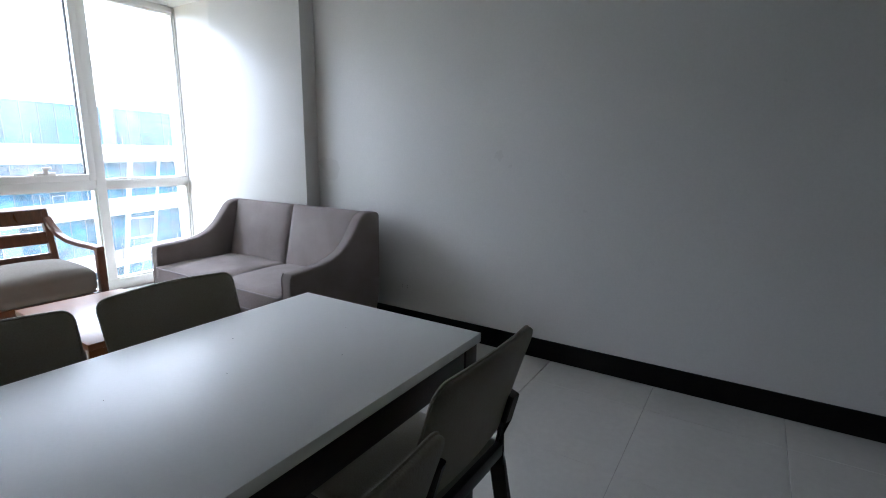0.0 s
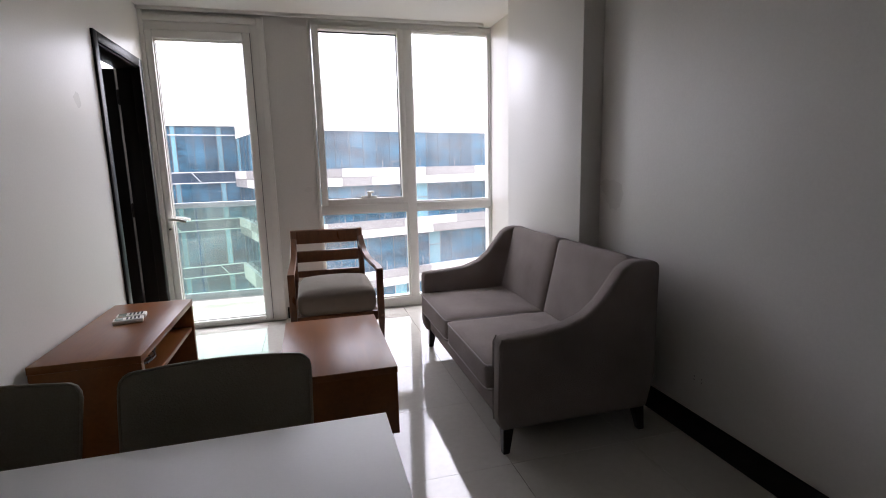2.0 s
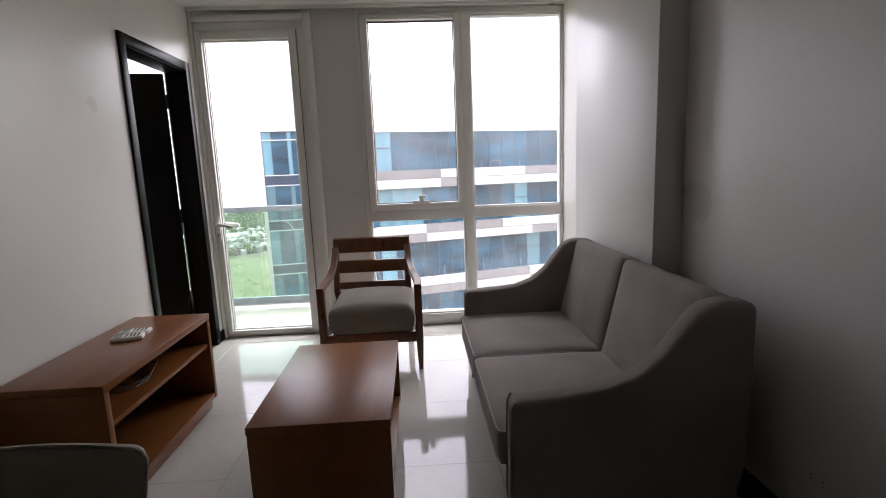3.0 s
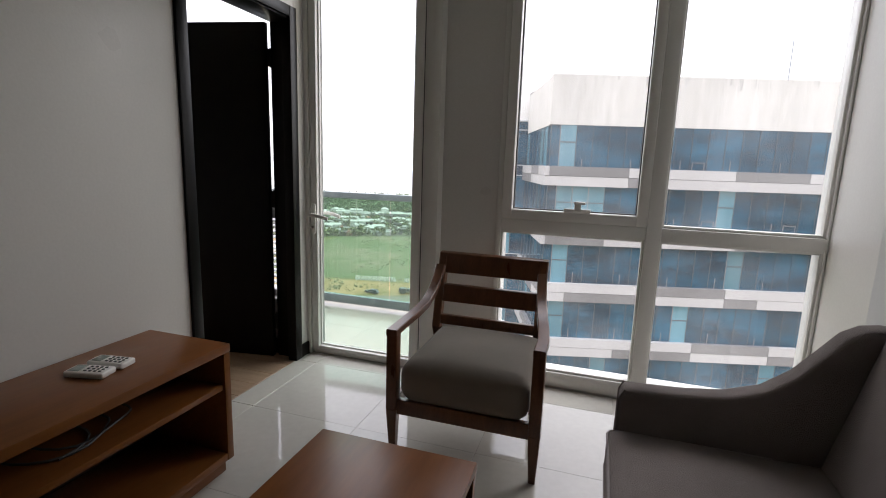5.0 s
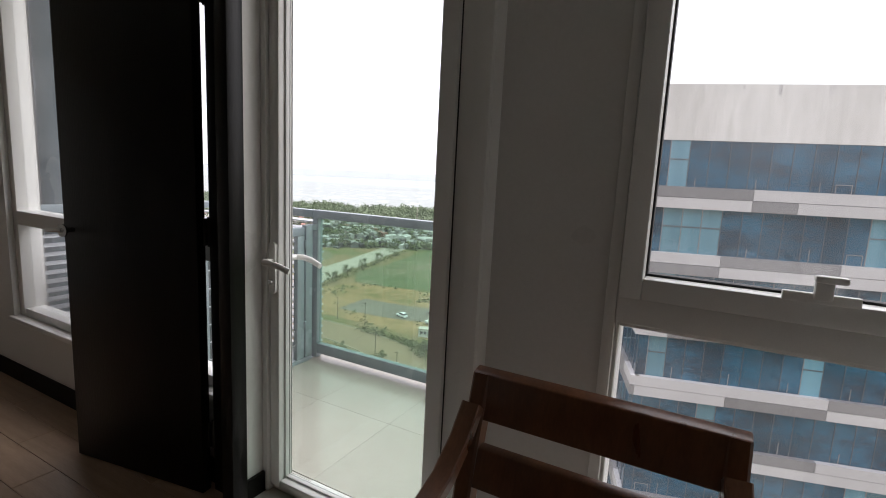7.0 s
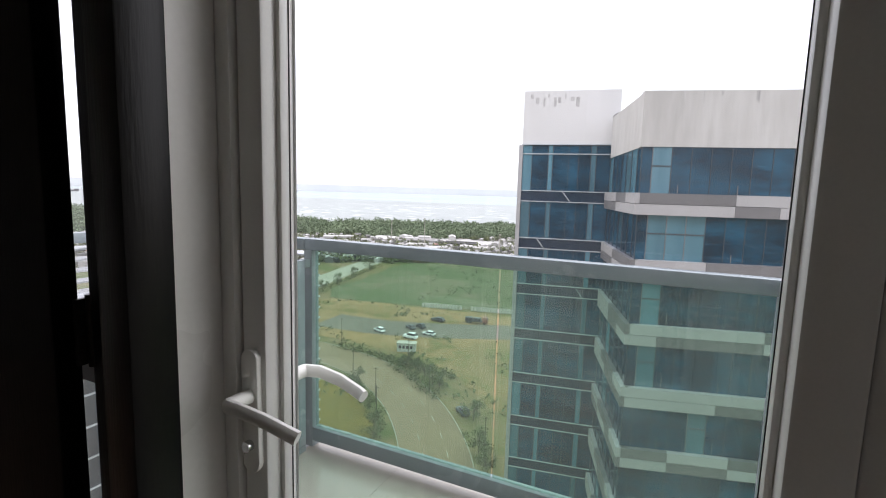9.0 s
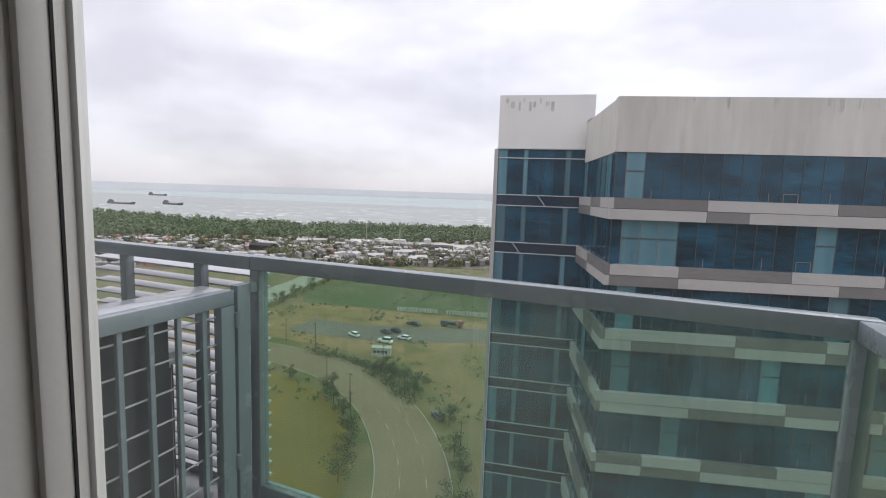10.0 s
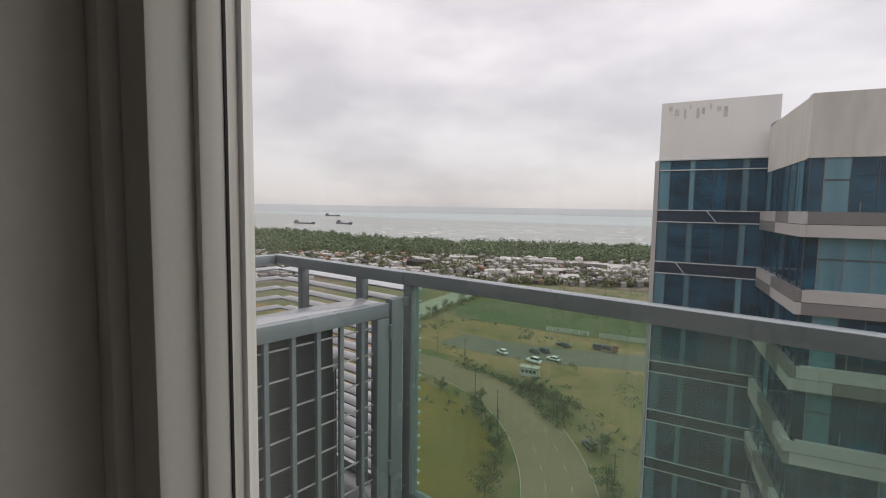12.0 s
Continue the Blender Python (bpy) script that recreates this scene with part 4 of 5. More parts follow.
def build_railing():
    r = thing("balcony_railing", (0.0, RAIL_Y, BZ), "blue-grey steel balcony railing with wet green glass", "railing")
    part("handrail", solid((RAIL_X0 - 0.02, RAIL_Y - 0.03, 0.931), (RAIL_X1 + 0.03, RAIL_Y + 0.03, 0.988), 0.005), RAIL, r)
    part("handrail", solid((RAIL_X1 - 0.03, 0.15, 0.931), (RAIL_X1 + 0.03, RAIL_Y - 0.032, 0.986), 0.005), RAIL, r)
    part("bottom_rail", solid((RAIL_X0 - 0.02, RAIL_Y - 0.025, -0.085), (RAIL_X1 + 0.03, RAIL_Y + 0.025, -0.01), 0.005), RAIL, r)
    part("bottom_rail", solid((RAIL_X1 - 0.025, 0.15, -0.085), (RAIL_X1 + 0.025, RAIL_Y - 0.027, -0.012), 0.005), RAIL, r)
    for x, y in ((RAIL_X0, RAIL_Y), (RAIL_X1, RAIL_Y)):
        part("post", solid((x - 0.025, y - 0.027, BZ), (x + 0.025, y + 0.027, 0.930), 0.004), RAIL, r)
    panes = [((RAIL_X0 + 0.03, RAIL_Y - 0.005), (-0.045, RAIL_Y + 0.005)), ((-0.035, RAIL_Y - 0.005), (RAIL_X1 - 0.03, RAIL_Y + 0.005)), ((RAIL_X1 - 0.005, 0.16), (RAIL_X1 + 0.005, RAIL_Y - 0.03))]
    for (ax, ay), (bx, by) in panes:
        part("pane", solid((ax, ay, -0.01), (bx, by, 0.930), 0.001, 1), RAIL_GLASS, r, "green tinted glass with rain drops")
    rnd = random.Random(11)
    drops = bmesh.new()
    for k in range(2600):
        q = rnd.random()
        if q < 0.8:
            x, y = rnd.uniform(RAIL_X0 + 0.04, RAIL_X1 - 0.04), RAIL_Y + 0.0052
        else:
            x, y = RAIL_X1 + 0.0052, rnd.uniform(0.2, RAIL_Y - 0.06)
        z = 0.92 - 0.9 * rnd.random() ** 1.3
        rad = rnd.uniform(0.0008, 0.0022) * (1.5 if rnd.random() < 0.08 else 1)
        top = drops.verts.new((x, y + 0.0008, z) if q < 0.8 else (x + 0.0008, y, z))
        rim = [drops.verts.new((x + rad * math.cos(a), y, z + rad * 1.25 * math.sin(a)) if q < 0.8 else (x, y + rad * math.cos(a), z + rad * 1.25 * math.sin(a))) for a in [i * math.pi / 3 for i in range(6)]]
        for i in range(6):
            drops.faces.new((top, rim[i], rim[(i + 1) % 6]))
    tagged(part("rain_drops", drops, WATER_DROP, r, "rain drops on the glass"), kind="stuff")


build_railing()


def build_ledge_railing():
    r = thing("ledge_railing", (-1.85, RAIL_Y, BZ), "blue-grey steel railing with pale louvre slats", "railing")
    x0, x1 = -2.13, RAIL_X0 - 0.022
    part("handrail", solid((x0 - 0.03, RAIL_Y - 0.03, 0.931), (x1, RAIL_Y + 0.03, 0.986), 0.004), RAIL, r)
    part("handrail", solid((x0 - 0.03, 0.02, 0.931), (x0 + 0.03, RAIL_Y - 0.032, 0.984), 0.004), RAIL, r)
    for x, y in ((-1.385, RAIL_Y), (-1.875, RAIL_Y), (x0, 1.02), (x0, 0.35)):
        part("post", solid((x - 0.022, y - 0.022, BZ), (x + 0.022, y + 0.022, 0.930), 0.004), RAIL, r)
    for k in range(17):
        z = 0.895 - 0.058 * k
        part("slat", prism([(RAIL_Y + 0.024, z - 0.006), (RAIL_Y + 0.024, z + 0.002), (RAIL_Y + 0.094, z + 0.008), (RAIL_Y + 0.094, z)], 0, x0 - 0.03, x1), RAIL_LIGHT, r, smooth=None)
        part("slat", prism([(x0 - 0.024, z - 0.006), (x0 - 0.024, z + 0.002), (x0 - 0.094, z + 0.008), (x0 - 0.094, z)], 1, 0.03, RAIL_Y + 0.05), RAIL_LIGHT, r, smooth=None)


build_ledge_railing()


def build_guard():
    g = thing("equipment_guard", (-1.055, 0.6, BZ), "grey steel mesh guard with hinged end", "guard")
    x = -1.055
    part("top_rail", solid((x - 0.022, 0.02, 0.814), (x + 0.02, 1.135, 0.872), 0.004), RAIL, g)
    part("top_plate", solid((x - 0.16, 0.02, 0.852), (x - 0.024, 1.135, 0.870), 0.003), WET_PLATE, g, "wide wet top plate")
    part("end_stile", solid((x - 0.02, 1.070, BZ + 0.03), (x + 0.02, 1.135, 0.812), 0.003), RAIL, g)
    part("hinge_stile", solid((x - 0.02, 1.150, BZ + 0.03), (x + 0.02, 1.215, 0.885), 0.003), RAIL, g)
    part("strap", solid((x - 0.022, 1.217, 0.845), (x + 0.02, RAIL_Y - 0.03, 0.885), 0.003), RAIL, g)
    for z in (0.75, 0.16):
        part("hinge", lathe([(0.011, -0.03), (0.011, 0.03)], (x + 0.022, 1.143, z), 10), RAIL, g)
    for k in range(10):
        y = 0.066 + 0.104 * k
        part("bar", solid((x - 0.006, y - 0.009, BZ + 0.03), (x + 0.012, y + 0.009, 0.813), 0.002, 1), RAIL, g)
    for k in range(9):
        z = 0.774 - 0.108 * k
        if z > BZ + 0.05:
            part("wire", solid((x - 0.011, 0.02, z - 0.003), (x - 0.007, 1.070, z + 0.003)), RAIL_LIGHT, g)
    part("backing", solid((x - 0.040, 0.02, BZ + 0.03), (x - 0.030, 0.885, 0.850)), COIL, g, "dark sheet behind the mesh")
    part("foot_rail", solid((x - 0.02, 0.02, BZ), (x + 0.02, 1.215, BZ + 0.029), 0.002), RAIL, g)


build_guard()


def build_condenser():
    c = thing("air_conditioner", (-1.6, 0.5, BZ), "large grey outdoor condenser with wet top", "air conditioner")
    x0, x1, y0, y1 = -2.0, -1.17, 0.12, 0.98
    part("casing", merged(solid((x0, y0, BZ), (x1 - 0.02, y1, 0.60), 0.01)), CONDENSER, c)
    part("top_cover", solid((x0 - 0.015, y0 - 0.015, 0.60), (x1 + 0.005, y1 + 0.015, 0.655), 0.01), CONDENSER, c, "pale wet top cover")
    part("fins", solid((x1 - 0.018, y0 + 0.02, BZ + 0.04), (x1 - 0.004, y1 - 0.02, 0.59)), COIL, c, "dark cooling fins")
    part("fins", solid((x0 + 0.02, y1 + 0.001, BZ + 0.04), (x1 - 0.03, y1 + 0.010, 0.59)), COIL, c, "dark cooling fins")


build_condenser()
single("facade_fin", merged(solid((-3.02, 0.402, -8.0), (-2.70, 0.50, 12.0), 0.01), solid((-2.70, 0.42, -8.0), (-2.68, 0.48, 12.0), 0.004)), FIN, (-2.86, 0.45, -8.0), "tall blue-grey glass facade fin", "fin")

# ---- the office building opposite ----
STOREY, BAND0 = 3.77, 1.36
ANGLE = radians(15.5)
C0, C1 = Vector((-1.45, 29.0)), Vector((-4.25, 38.2))
E0, E1 = Vector((-10.83, 37.4)), Vector((-4.2, 38.6))
MAIN = Vector((math.cos(ANGLE), math.sin(ANGLE)))
GROUND = -50.0


def on_wall(a, along, u0, u1, d0, d1, z0, z1):
    """A box on a wall that starts at a and runs along: u along it, d outwards from it (to the viewer's side)."""
    out_dir = Vector((along.y, -along.x))
    bm = solid((u0, d0, z0), (u1, d1, z1))
    m = Matrix(((along.x, out_dir.x, 0, a.x), (along.y, out_dir.y, 0, a.y), (0, 0, 1, 0), (0, 0, 0, 1)))
    turned(bm, m)
    bmesh.ops.recalc_face_normals(bm, faces=bm.faces[:])
    return bm


# the upper courses of cladding: whether each begins white, and where its colour changes
COURSES = {
    (0, 0): (False, (4.95, 11.5, 16.0)), (0, 1): (True, (4.95, 7.15, 18.2)),
    (1, 0): (True, (3.75, 9.6, 14.2)), (1, 1): (False, (3.75, 12.05, 17.2)),
    (2, 0): (True, (7.1, 11.8, 17.3)), (2, 1): (True, (1.5, 7.1, 11.8, 13.9)),
    (3, 0): (True, (10.1, 15.1)), (3, 1): (True, (4.95, 10.1, 15.1)),
    (4, 0): (False, (2.6, 5.9, 10.0)), (4, 1): (True, (2.6, 5.9, 14.1, 17.3)),
}
# bays with pale blinds, storey by storey
BLINDS = {0: (1, 19), 1: (1, 2, 3, 11), 2: (1, 12), 3: (1, 9), 4: (4, 15), 5: (12, 13, 14), 6: (3, 10)}


def build_office():
    b = thing("office_building", (6.0, 40.0, GROUND), "office tower with blue glass and white banded cladding", "office building")
    length = 34.0
    rnd = random.Random(7)
    side_vec = (C0 - C1)
    side_len = side_vec.length
    side_dir = side_vec.normalized()
    floors = 12
    low = BAND0 - STOREY * floors
    # dark core behind the glass
    far = C0 + MAIN * length
    part("core", prism([(C1.x + 0.9, C1.y + 0.2), (C0.x + 0.7, C0.y + 0.9), (far.x, far.y + 0.9), (far.x + 3, far.y + 22), (C1.x + 4, C1.y + 22)], 2, GROUND, 6.0), DARK_SPANDREL, b, smooth=None)
    part("parapet", on_wall(C0, MAIN, -0.1, length, -0.6, 0.05, 3.91, 6.93), CONCRETE, b, "rain-stained white concrete parapet", smooth=None)
    part("parapet", on_wall(C1, side_dir, 0.0, side_len - 0.05, -0.6, 0.02, 3.91, 6.91), CONCRETE, b, "rain-stained white concrete parapet", smooth=None)
    for k in range(26):
        u0 = rnd.uniform(0.2, 22.0)
        part("stain", on_wall(C0, MAIN, u0, u0 + rnd.choice((0.04, 0.07, 0.12, 0.3)), 0.051, 0.055, 6.91 - rnd.uniform(0.12, 0.9), 6.91), STAIN, b, "dark mould streak", smooth=None)
    part("coping", on_wall(C1, side_dir, 0.0, 1.6, -0.5, 0.04, 6.91, 6.99), PANEL_GREY, b, smooth=None)
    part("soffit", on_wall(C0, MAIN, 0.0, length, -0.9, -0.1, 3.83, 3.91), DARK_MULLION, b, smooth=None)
    u = 0.0
    while u < length:
        u += rnd.choice((2.9, 3.4, 4.0))
        part("joint", on_wall(C0, MAIN, u, u + 0.03, 0.045, 0.056, 3.96, 6.91), CONCRETE, b, smooth=None)
    for f in range(floors):
        top = BAND0 - STOREY * f
        # two staggered courses of white and grey cladding
        for course in (0, 1):
            z1 = top - 0.62 * course
            z0 = z1 - 0.60
            first, ends = COURSES.get((f, course), (rnd.random() < 0.5, ()))
            ends = list(ends)
            u, white = 0.0, first
            while u < length:
                e = ends.pop(0) if ends else min(length, u + rnd.choice((2.6, 3.9, 5.2, 6.5)))
                part("panel", on_wall(C0, MAIN, u + 0.01, e - 0.01, -0.2, 0.30 - 0.01 * course, z0 + 0.005, z1), PANEL_WHITE if white else PANEL_GREY, b, smooth=None)
                u, white = e, not white
            u, white = 0.0, rnd.random() < 0.5
            while u < side_len - 0.02:
                e = min(side_len + 0.28, u + rnd.choice((3.0, 4.5)))
                if side_len - e < 1.0:
                    e = side_len + 0.28
                part("panel", on_wall(C1, side_dir, u + 0.01, e - 0.01, -0.2, 0.28 - 0.01 * course, z0 + 0.005, z1), PANEL_WHITE if white else PANEL_GREY, b, smooth=None)
                u, white = e, not white
        # glass bays above the band
        z0, z1 = top, (3.91 if f == 0 else top + STOREY - 1.22)
        u, k = 0.0, 0
        while u < length:
            w = 0.57 if k == 0 else 1.02 if u < 21 else 2.04
            lit = k in BLINDS.get(f, ()) or f > 6 and rnd.random() < 0.05
            part("pane", on_wall(C0, MAIN, u + 0.02, u + w - 0.02, -0.06, -0.02, z0, z1), BLIND_GLASS if lit else FACADE_GLASS, b, smooth=None)
            part("mullion", on_wall(C0, MAIN, u - 0.02, u + 0.02, -0.08, 0.0, z0, z1), PANEL_GREY if lit else DARK_MULLION, b, smooth=None)
            if lit:
                part("bar", on_wall(C0, MAIN, u + 0.03, u + w - 0.03, -0.02, 0.01, (z0 + z1) / 2 + 0.2, (z0 + z1) / 2 + 0.26), DARK_MULLION, b, smooth=None)
            elif k % 3 == 2 and f < 7:
                part("stanchion", on_wall(C0, MAIN, u + 0.4, u + 0.44, -0.02, 0.01, z0, z0 + rnd.uniform(0.45, 0.75)), PANEL_GREY, b, smooth=None)
            elif rnd.random() < 0.07 and u < 21:
                h = rnd.uniform(0.4, 0.6)
                part("vent_frame", merged(on_wall(C0, MAIN, u + 0.12, u + 0.16, -0.02, 0.01, z0, z0 + h), on_wall(C0, MAIN, u + 0.86, u + 0.90, -0.02, 0.01, z0, z0 + h), on_wall(C0, MAIN, u + 0.16, u + 0.86, -0.02, 0.01, z0 + h - 0.04, z0 + h)), PANEL_GREY, b, smooth=None)
            u += w
            k += 1
        u = 0.0
        while u < side_len - 0.2:
            e = min(side_len, u + 1.45)
            part("pane", on_wall(C1, side_dir, u + 0.03, e - 0.03, -0.06, -0.02, z0, z1), BLIND_GLASS if rnd.random() < 0.12 else FACADE_GLASS, b, smooth=None)
            part("mullion", on_wall(C1, side_dir, u - 0.03, u + 0.03, -0.08, 0.02, z0, z1), DARK_MULLION, b, smooth=None)
            u = e
    # slanted tubes near the far end
    p0, p1 = C0 + MAIN * 20.5 + Vector((MAIN.y, -MAIN.x)) * 0.5, C0 + MAIN * 16.4 + Vector((MAIN.y, -MAIN.x)) * 0.5
    part("slanted_tube", sweep([(p0.x, p0.y, 1.0), (p1.x, p1.y, -24.0)], 0.16, 0.16, 8), PANEL_WHITE, b, "white slanted steel tube")
    q0, q1 = C0 + MAIN * 23.0 + Vector((MAIN.y, -MAIN.x)) * 0.5, C0 + MAIN * 18.6 + Vector((MAIN.y, -MAIN.x)) * 0.5
    part("slanted_tube", sweep([(q0.x, q0.y, 1.0), (q1.x, q1.y, -24.0)], 0.10, 0.10, 8), PANEL_WHITE, b, "white slanted steel tube")
    for k in range(16):
        z = 0.4 - 1.45 * k
        t = (1.0 - z) / 25.0
        a, c = p0.lerp(p1, t), q0.lerp(q1, t)
        part("rung", sweep([(a.x, a.y, z), (c.x, c.y, z - 0.1)], 0.05, 0.05, 6), PANEL_WHITE, b)
    part("aerial", sweep([(C0.x + 13.6, C0.y + 4.3, 6.9), (C0.x + 13.6, C0.y + 4.3, 9.4)], 0.025, 0.025, 6), DARK_MULLION, b)
    # stair wing
    wing = (E1 - E0)
    wl_, wd = wing.length, wing.normalized()
    part("wing_core", prism([(E0.x + 0.1, E0.y + 0.7), (E1.x + 0.6, E1.y + 0.7), (E1.x + 3, E1.y + 14), (E0.x + 3, E0.y + 14)], 2, GROUND, 4.9), DARK_SPANDREL, b, smooth=None)
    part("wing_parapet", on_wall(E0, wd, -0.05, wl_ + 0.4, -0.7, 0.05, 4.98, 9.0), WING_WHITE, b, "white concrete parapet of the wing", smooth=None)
    for k in range(9):
        u0 = 0.5 + 0.42 * k + rnd.uniform(-0.1, 0.1)
        z_top = 8.75 - (0.25 if k % 3 else 0.0)
        part("stain", on_wall(E0, wd, u0, u0 + rnd.uniform(0.06, 0.3), 0.051, 0.056, z_top - rnd.uniform(0.25, 0.75), z_top), STAIN, b, "dark mould streak", smooth=None)
    part("wing_coping", on_wall(E0, wd, -0.1, wl_ + 0.3, -0.6, 0.12, 4.90, 4.99), MULLION, b, smooth=None)
    part("wing_edge", on_wall(E0, wd, -0.30, 0.0, -1.2, 0.1, GROUND, 4.90), PANEL_WHITE, b, "white corner fin", smooth=None)
    for f in range(floors + 1):
        z1 = 4.88 if f == 0 else BAND0 - STOREY * (f - 1) - 0.88
        z0 = BAND0 - STOREY * f
        part("spandrel", on_wall(E0, wd, 0.0, wl_, -0.05, -0.01, z0 - 0.84, z0), DARK_SPANDREL, b, smooth=None)
        for z in (z0, z0 - 0.84) + ((4.23,) if f == 0 else ()):
            part("ledge", on_wall(E0, wd, 0.0, wl_, -0.02, 0.06, z - 0.05, z + 0.02), MULLION, b, smooth=None)
        cuts = (0.0, 0.75, 2.0, 2.35, 3.55, 4.3, 5.2, 5.6, wl_)
        for k, (u0, u1) in enumerate(zip(cuts, cuts[1:])):
            part("pane", on_wall(E0, wd, u0 + 0.02, u1 - 0.02, -0.06, -0.02, z0 + 0.02, z1), BLIND_GLASS if k in (0, 2, 6) else FACADE_GLASS, b, smooth=None)
            part("mullion", on_wall(E0, wd, u0 - 0.025, u0 + 0.025, -0.05, 0.02, z0 + 0.02, z1), DARK_MULLION, b, smooth=None)
    for u0, f in ((3.2, 0), (1.4, 1), (4.6, 2)):
        z0 = BAND0 - STOREY * f
        a, c = E0 + wd * u0, E0 + wd * (u0 + 0.65)
        part("window_stay", sweep([(a.x, a.y - 0.12, z0), (c.x, c.y - 0.12, z0 - 0.82)], 0.02, 0.03), MULLION, b, "white stay of a tilted window", smooth=None)
    return b


build_office()

# ---- the ground, roads and sea ----
COAST = [(-4300, 760), (-2600, 640), (-1500, 560), (-1200, 530), (-800, 515), (-560, 510), (-440, 525), (-330, 580), (-205, 645), (0, 740), (400, 860), (1500, 1000), (4300, 1200)]


def sheet(name, outline, z, material, label, category, thick=0.05):
    return setting(name, prism(outline, 2, z - thick, z), material, label, category)


def ragged(points, reach=3.0, steps=6):
    """A closed outline, smoothed and made uneven."""
    pts = [Vector(p) for p in points]
    n = len(pts)
    res = []
    for i in range(n):
        p0, p1, p2, p3 = pts[i - 1], pts[i], pts[(i + 1) % n], pts[(i + 2) % n]
        for s in range(steps):
            t = s / steps
            q = 0.5 * (2 * p1 + (p2 - p0) * t + (2 * p0 - 5 * p1 + 4 * p2 - p3) * t * t + (3 * p1 - p0 - 3 * p2 + p3) * t ** 3)
            res.append((q.x + reach * noise.noise((q.x * 0.11, q.y * 0.11, 1)), q.y + reach * noise.noise((q.x * 0.11, q.y * 0.11, 7))))
    return res


sheet("ground", [(-4300, -3000), (4300, -3000)] + COAST[::-1], GROUND, GRASS, "brown and green scrubland", "ground", 1.0)
sheet("water_shallow", COAST + [(4300, 1900), (-4300, 1500)], GROUND - 0.6, SHALLOW, "silty grey shallow sea", "sea", 0.5)
sheet("water", [(-4300, 1501), (4300, 1901), (4300, 4700), (-4300, 4700)], GROUND - 0.58, SEA, "grey-green open sea with whitecaps", "sea", 0.5)

# Added strip in the painted haze colour, softening the sea's horizon line.
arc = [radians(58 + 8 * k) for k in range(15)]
setting("backdrop", prism([(4480 * math.cos(q), 4480 * math.sin(q)) for q in arc] + [(4540 * math.cos(q), 4540 * math.sin(q)) for q in arc[::-1]], 2, GROUND - 1, 9.0), HAZE, "pale strip painted as haze on the horizon", "coast")


def smooth_line(points, steps=8):
    pts = [Vector(p) for p in points]
    res = []
    for i in range(len(pts) - 1):
        p0, p1, p2, p3 = pts[max(i - 1, 0)], pts[i], pts[i + 1], pts[min(i + 2, len(pts) - 1)]
        for s in range(steps):
            t = s / steps
            res.append(0.5 * (2 * p1 + (p2 - p0) * t + (2 * p0 - 5 * p1 + 4 * p2 - p3) * t * t + (3 * p1 - p0 - 3 * p2 + p3) * t ** 3))
    return res + [pts[-1]]


def ribbon(line, off0, off1, z, height=0.12):
    """A strip along a line between two offsets, with a top and sides."""
    bm = bmesh.new()
    prev = None
    for i, p in enumerate(line):
        d = (line[min(i + 1, len(line) - 1)] - line[max(i - 1, 0)]).normalized()
        s = Vector((d.y, -d.x))
        row = [bm.verts.new((*(p + s * off0), z - height)), bm.verts.new((*(p + s * off0), z)), bm.verts.new((*(p + s * off1), z)), bm.verts.new((*(p + s * off1), z - height))]
        if prev:
            for k in range(3):
                bm.faces.new((prev[k], prev[k + 1], row[k + 1], row[k]))
        prev = row
    bmesh.ops.recalc_face_normals(bm, faces=bm.faces[:])
    return bm


MAINROAD = smooth_line([(-12, 15), (-22, 42), (-32.5, 69), (-43, 86), (-58, 101), (-78, 112), (-105, 116), (-140, 112), (-200, 100)])
FARROAD = smooth_line([(-128, 112), (-150, 145), (-164, 178), (-176, 225), (-186, 270), (-196, 330)])
setting("road", ribbon(MAINROAD, -6.8, 6.8, GROUND + 0.10), ROAD, "worn concrete road curving past the pond", "road")
setting("road_far", ribbon(FARROAD, -7.5, 7.5, GROUND + 0.08), PALE_ROAD, "pale concrete road", "road")
setting("road_lot", ribbon(smooth_line([(-118, 146), (-95, 148), (-72, 156), (-45, 168), (-10, 172)]), -9, 9, GROUND + 0.07), ASPHALT, "dark wet asphalt parking strip", "road")
for side in (-7.0, 6.8):
    setting("kerb_line", ribbon(MAINROAD, side, side + 0.15, GROUND + 0.16), KERB, "pale concrete kerb", "kerb")
for i in range(2, len(MAINROAD) - 26, 3):
    for off in (-2.4, 2.4):
        setting("lane_mark", ribbon(MAINROAD[i:i + 2], off - 0.08, off + 0.08, GROUND + 0.125, 0.01), KERB, "white lane mark", "road marking")
pond_edge = [(-180, 60), (-150, 92), (-108, 104), (-90, 103), (-76, 99), (-63, 90.5), (-54, 82), (-47, 70), (-41, 54), (-36, 30), (-60, 10), (-150, 15)]
sheet("water_pond", ragged(pond_edge, 1.6), GROUND + 0.06, POND, "olive-green overgrown pond", "pond")
sheet("ground_dirt", ragged([(-146, 130), (-120, 127), (-100, 129), (-62, 124), (-40, 108), (-8, 96), (0, 186), (-60, 186), (-100, 181), (-136, 176), (-148, 152)]), GROUND + 0.04, DIRT, "brown bare earth", "ground")
sheet("ground_field", ragged([(-146, 182), (-98, 184), (-58, 194), (20, 204), (20, 320), (-110, 310), (-160, 290), (-158, 230)], 4.0), GROUND + 0.05, FIELD, "rough green field", "ground")
sheet("ground_verge", ragged([(-56, 128), (-40, 110), (-14, 92), (0, 100), (0, 158), (-30, 158), (-48, 154), (-60, 142)], 4.0), GROUND + 0.055, VERGE, "green grass verge", "ground")
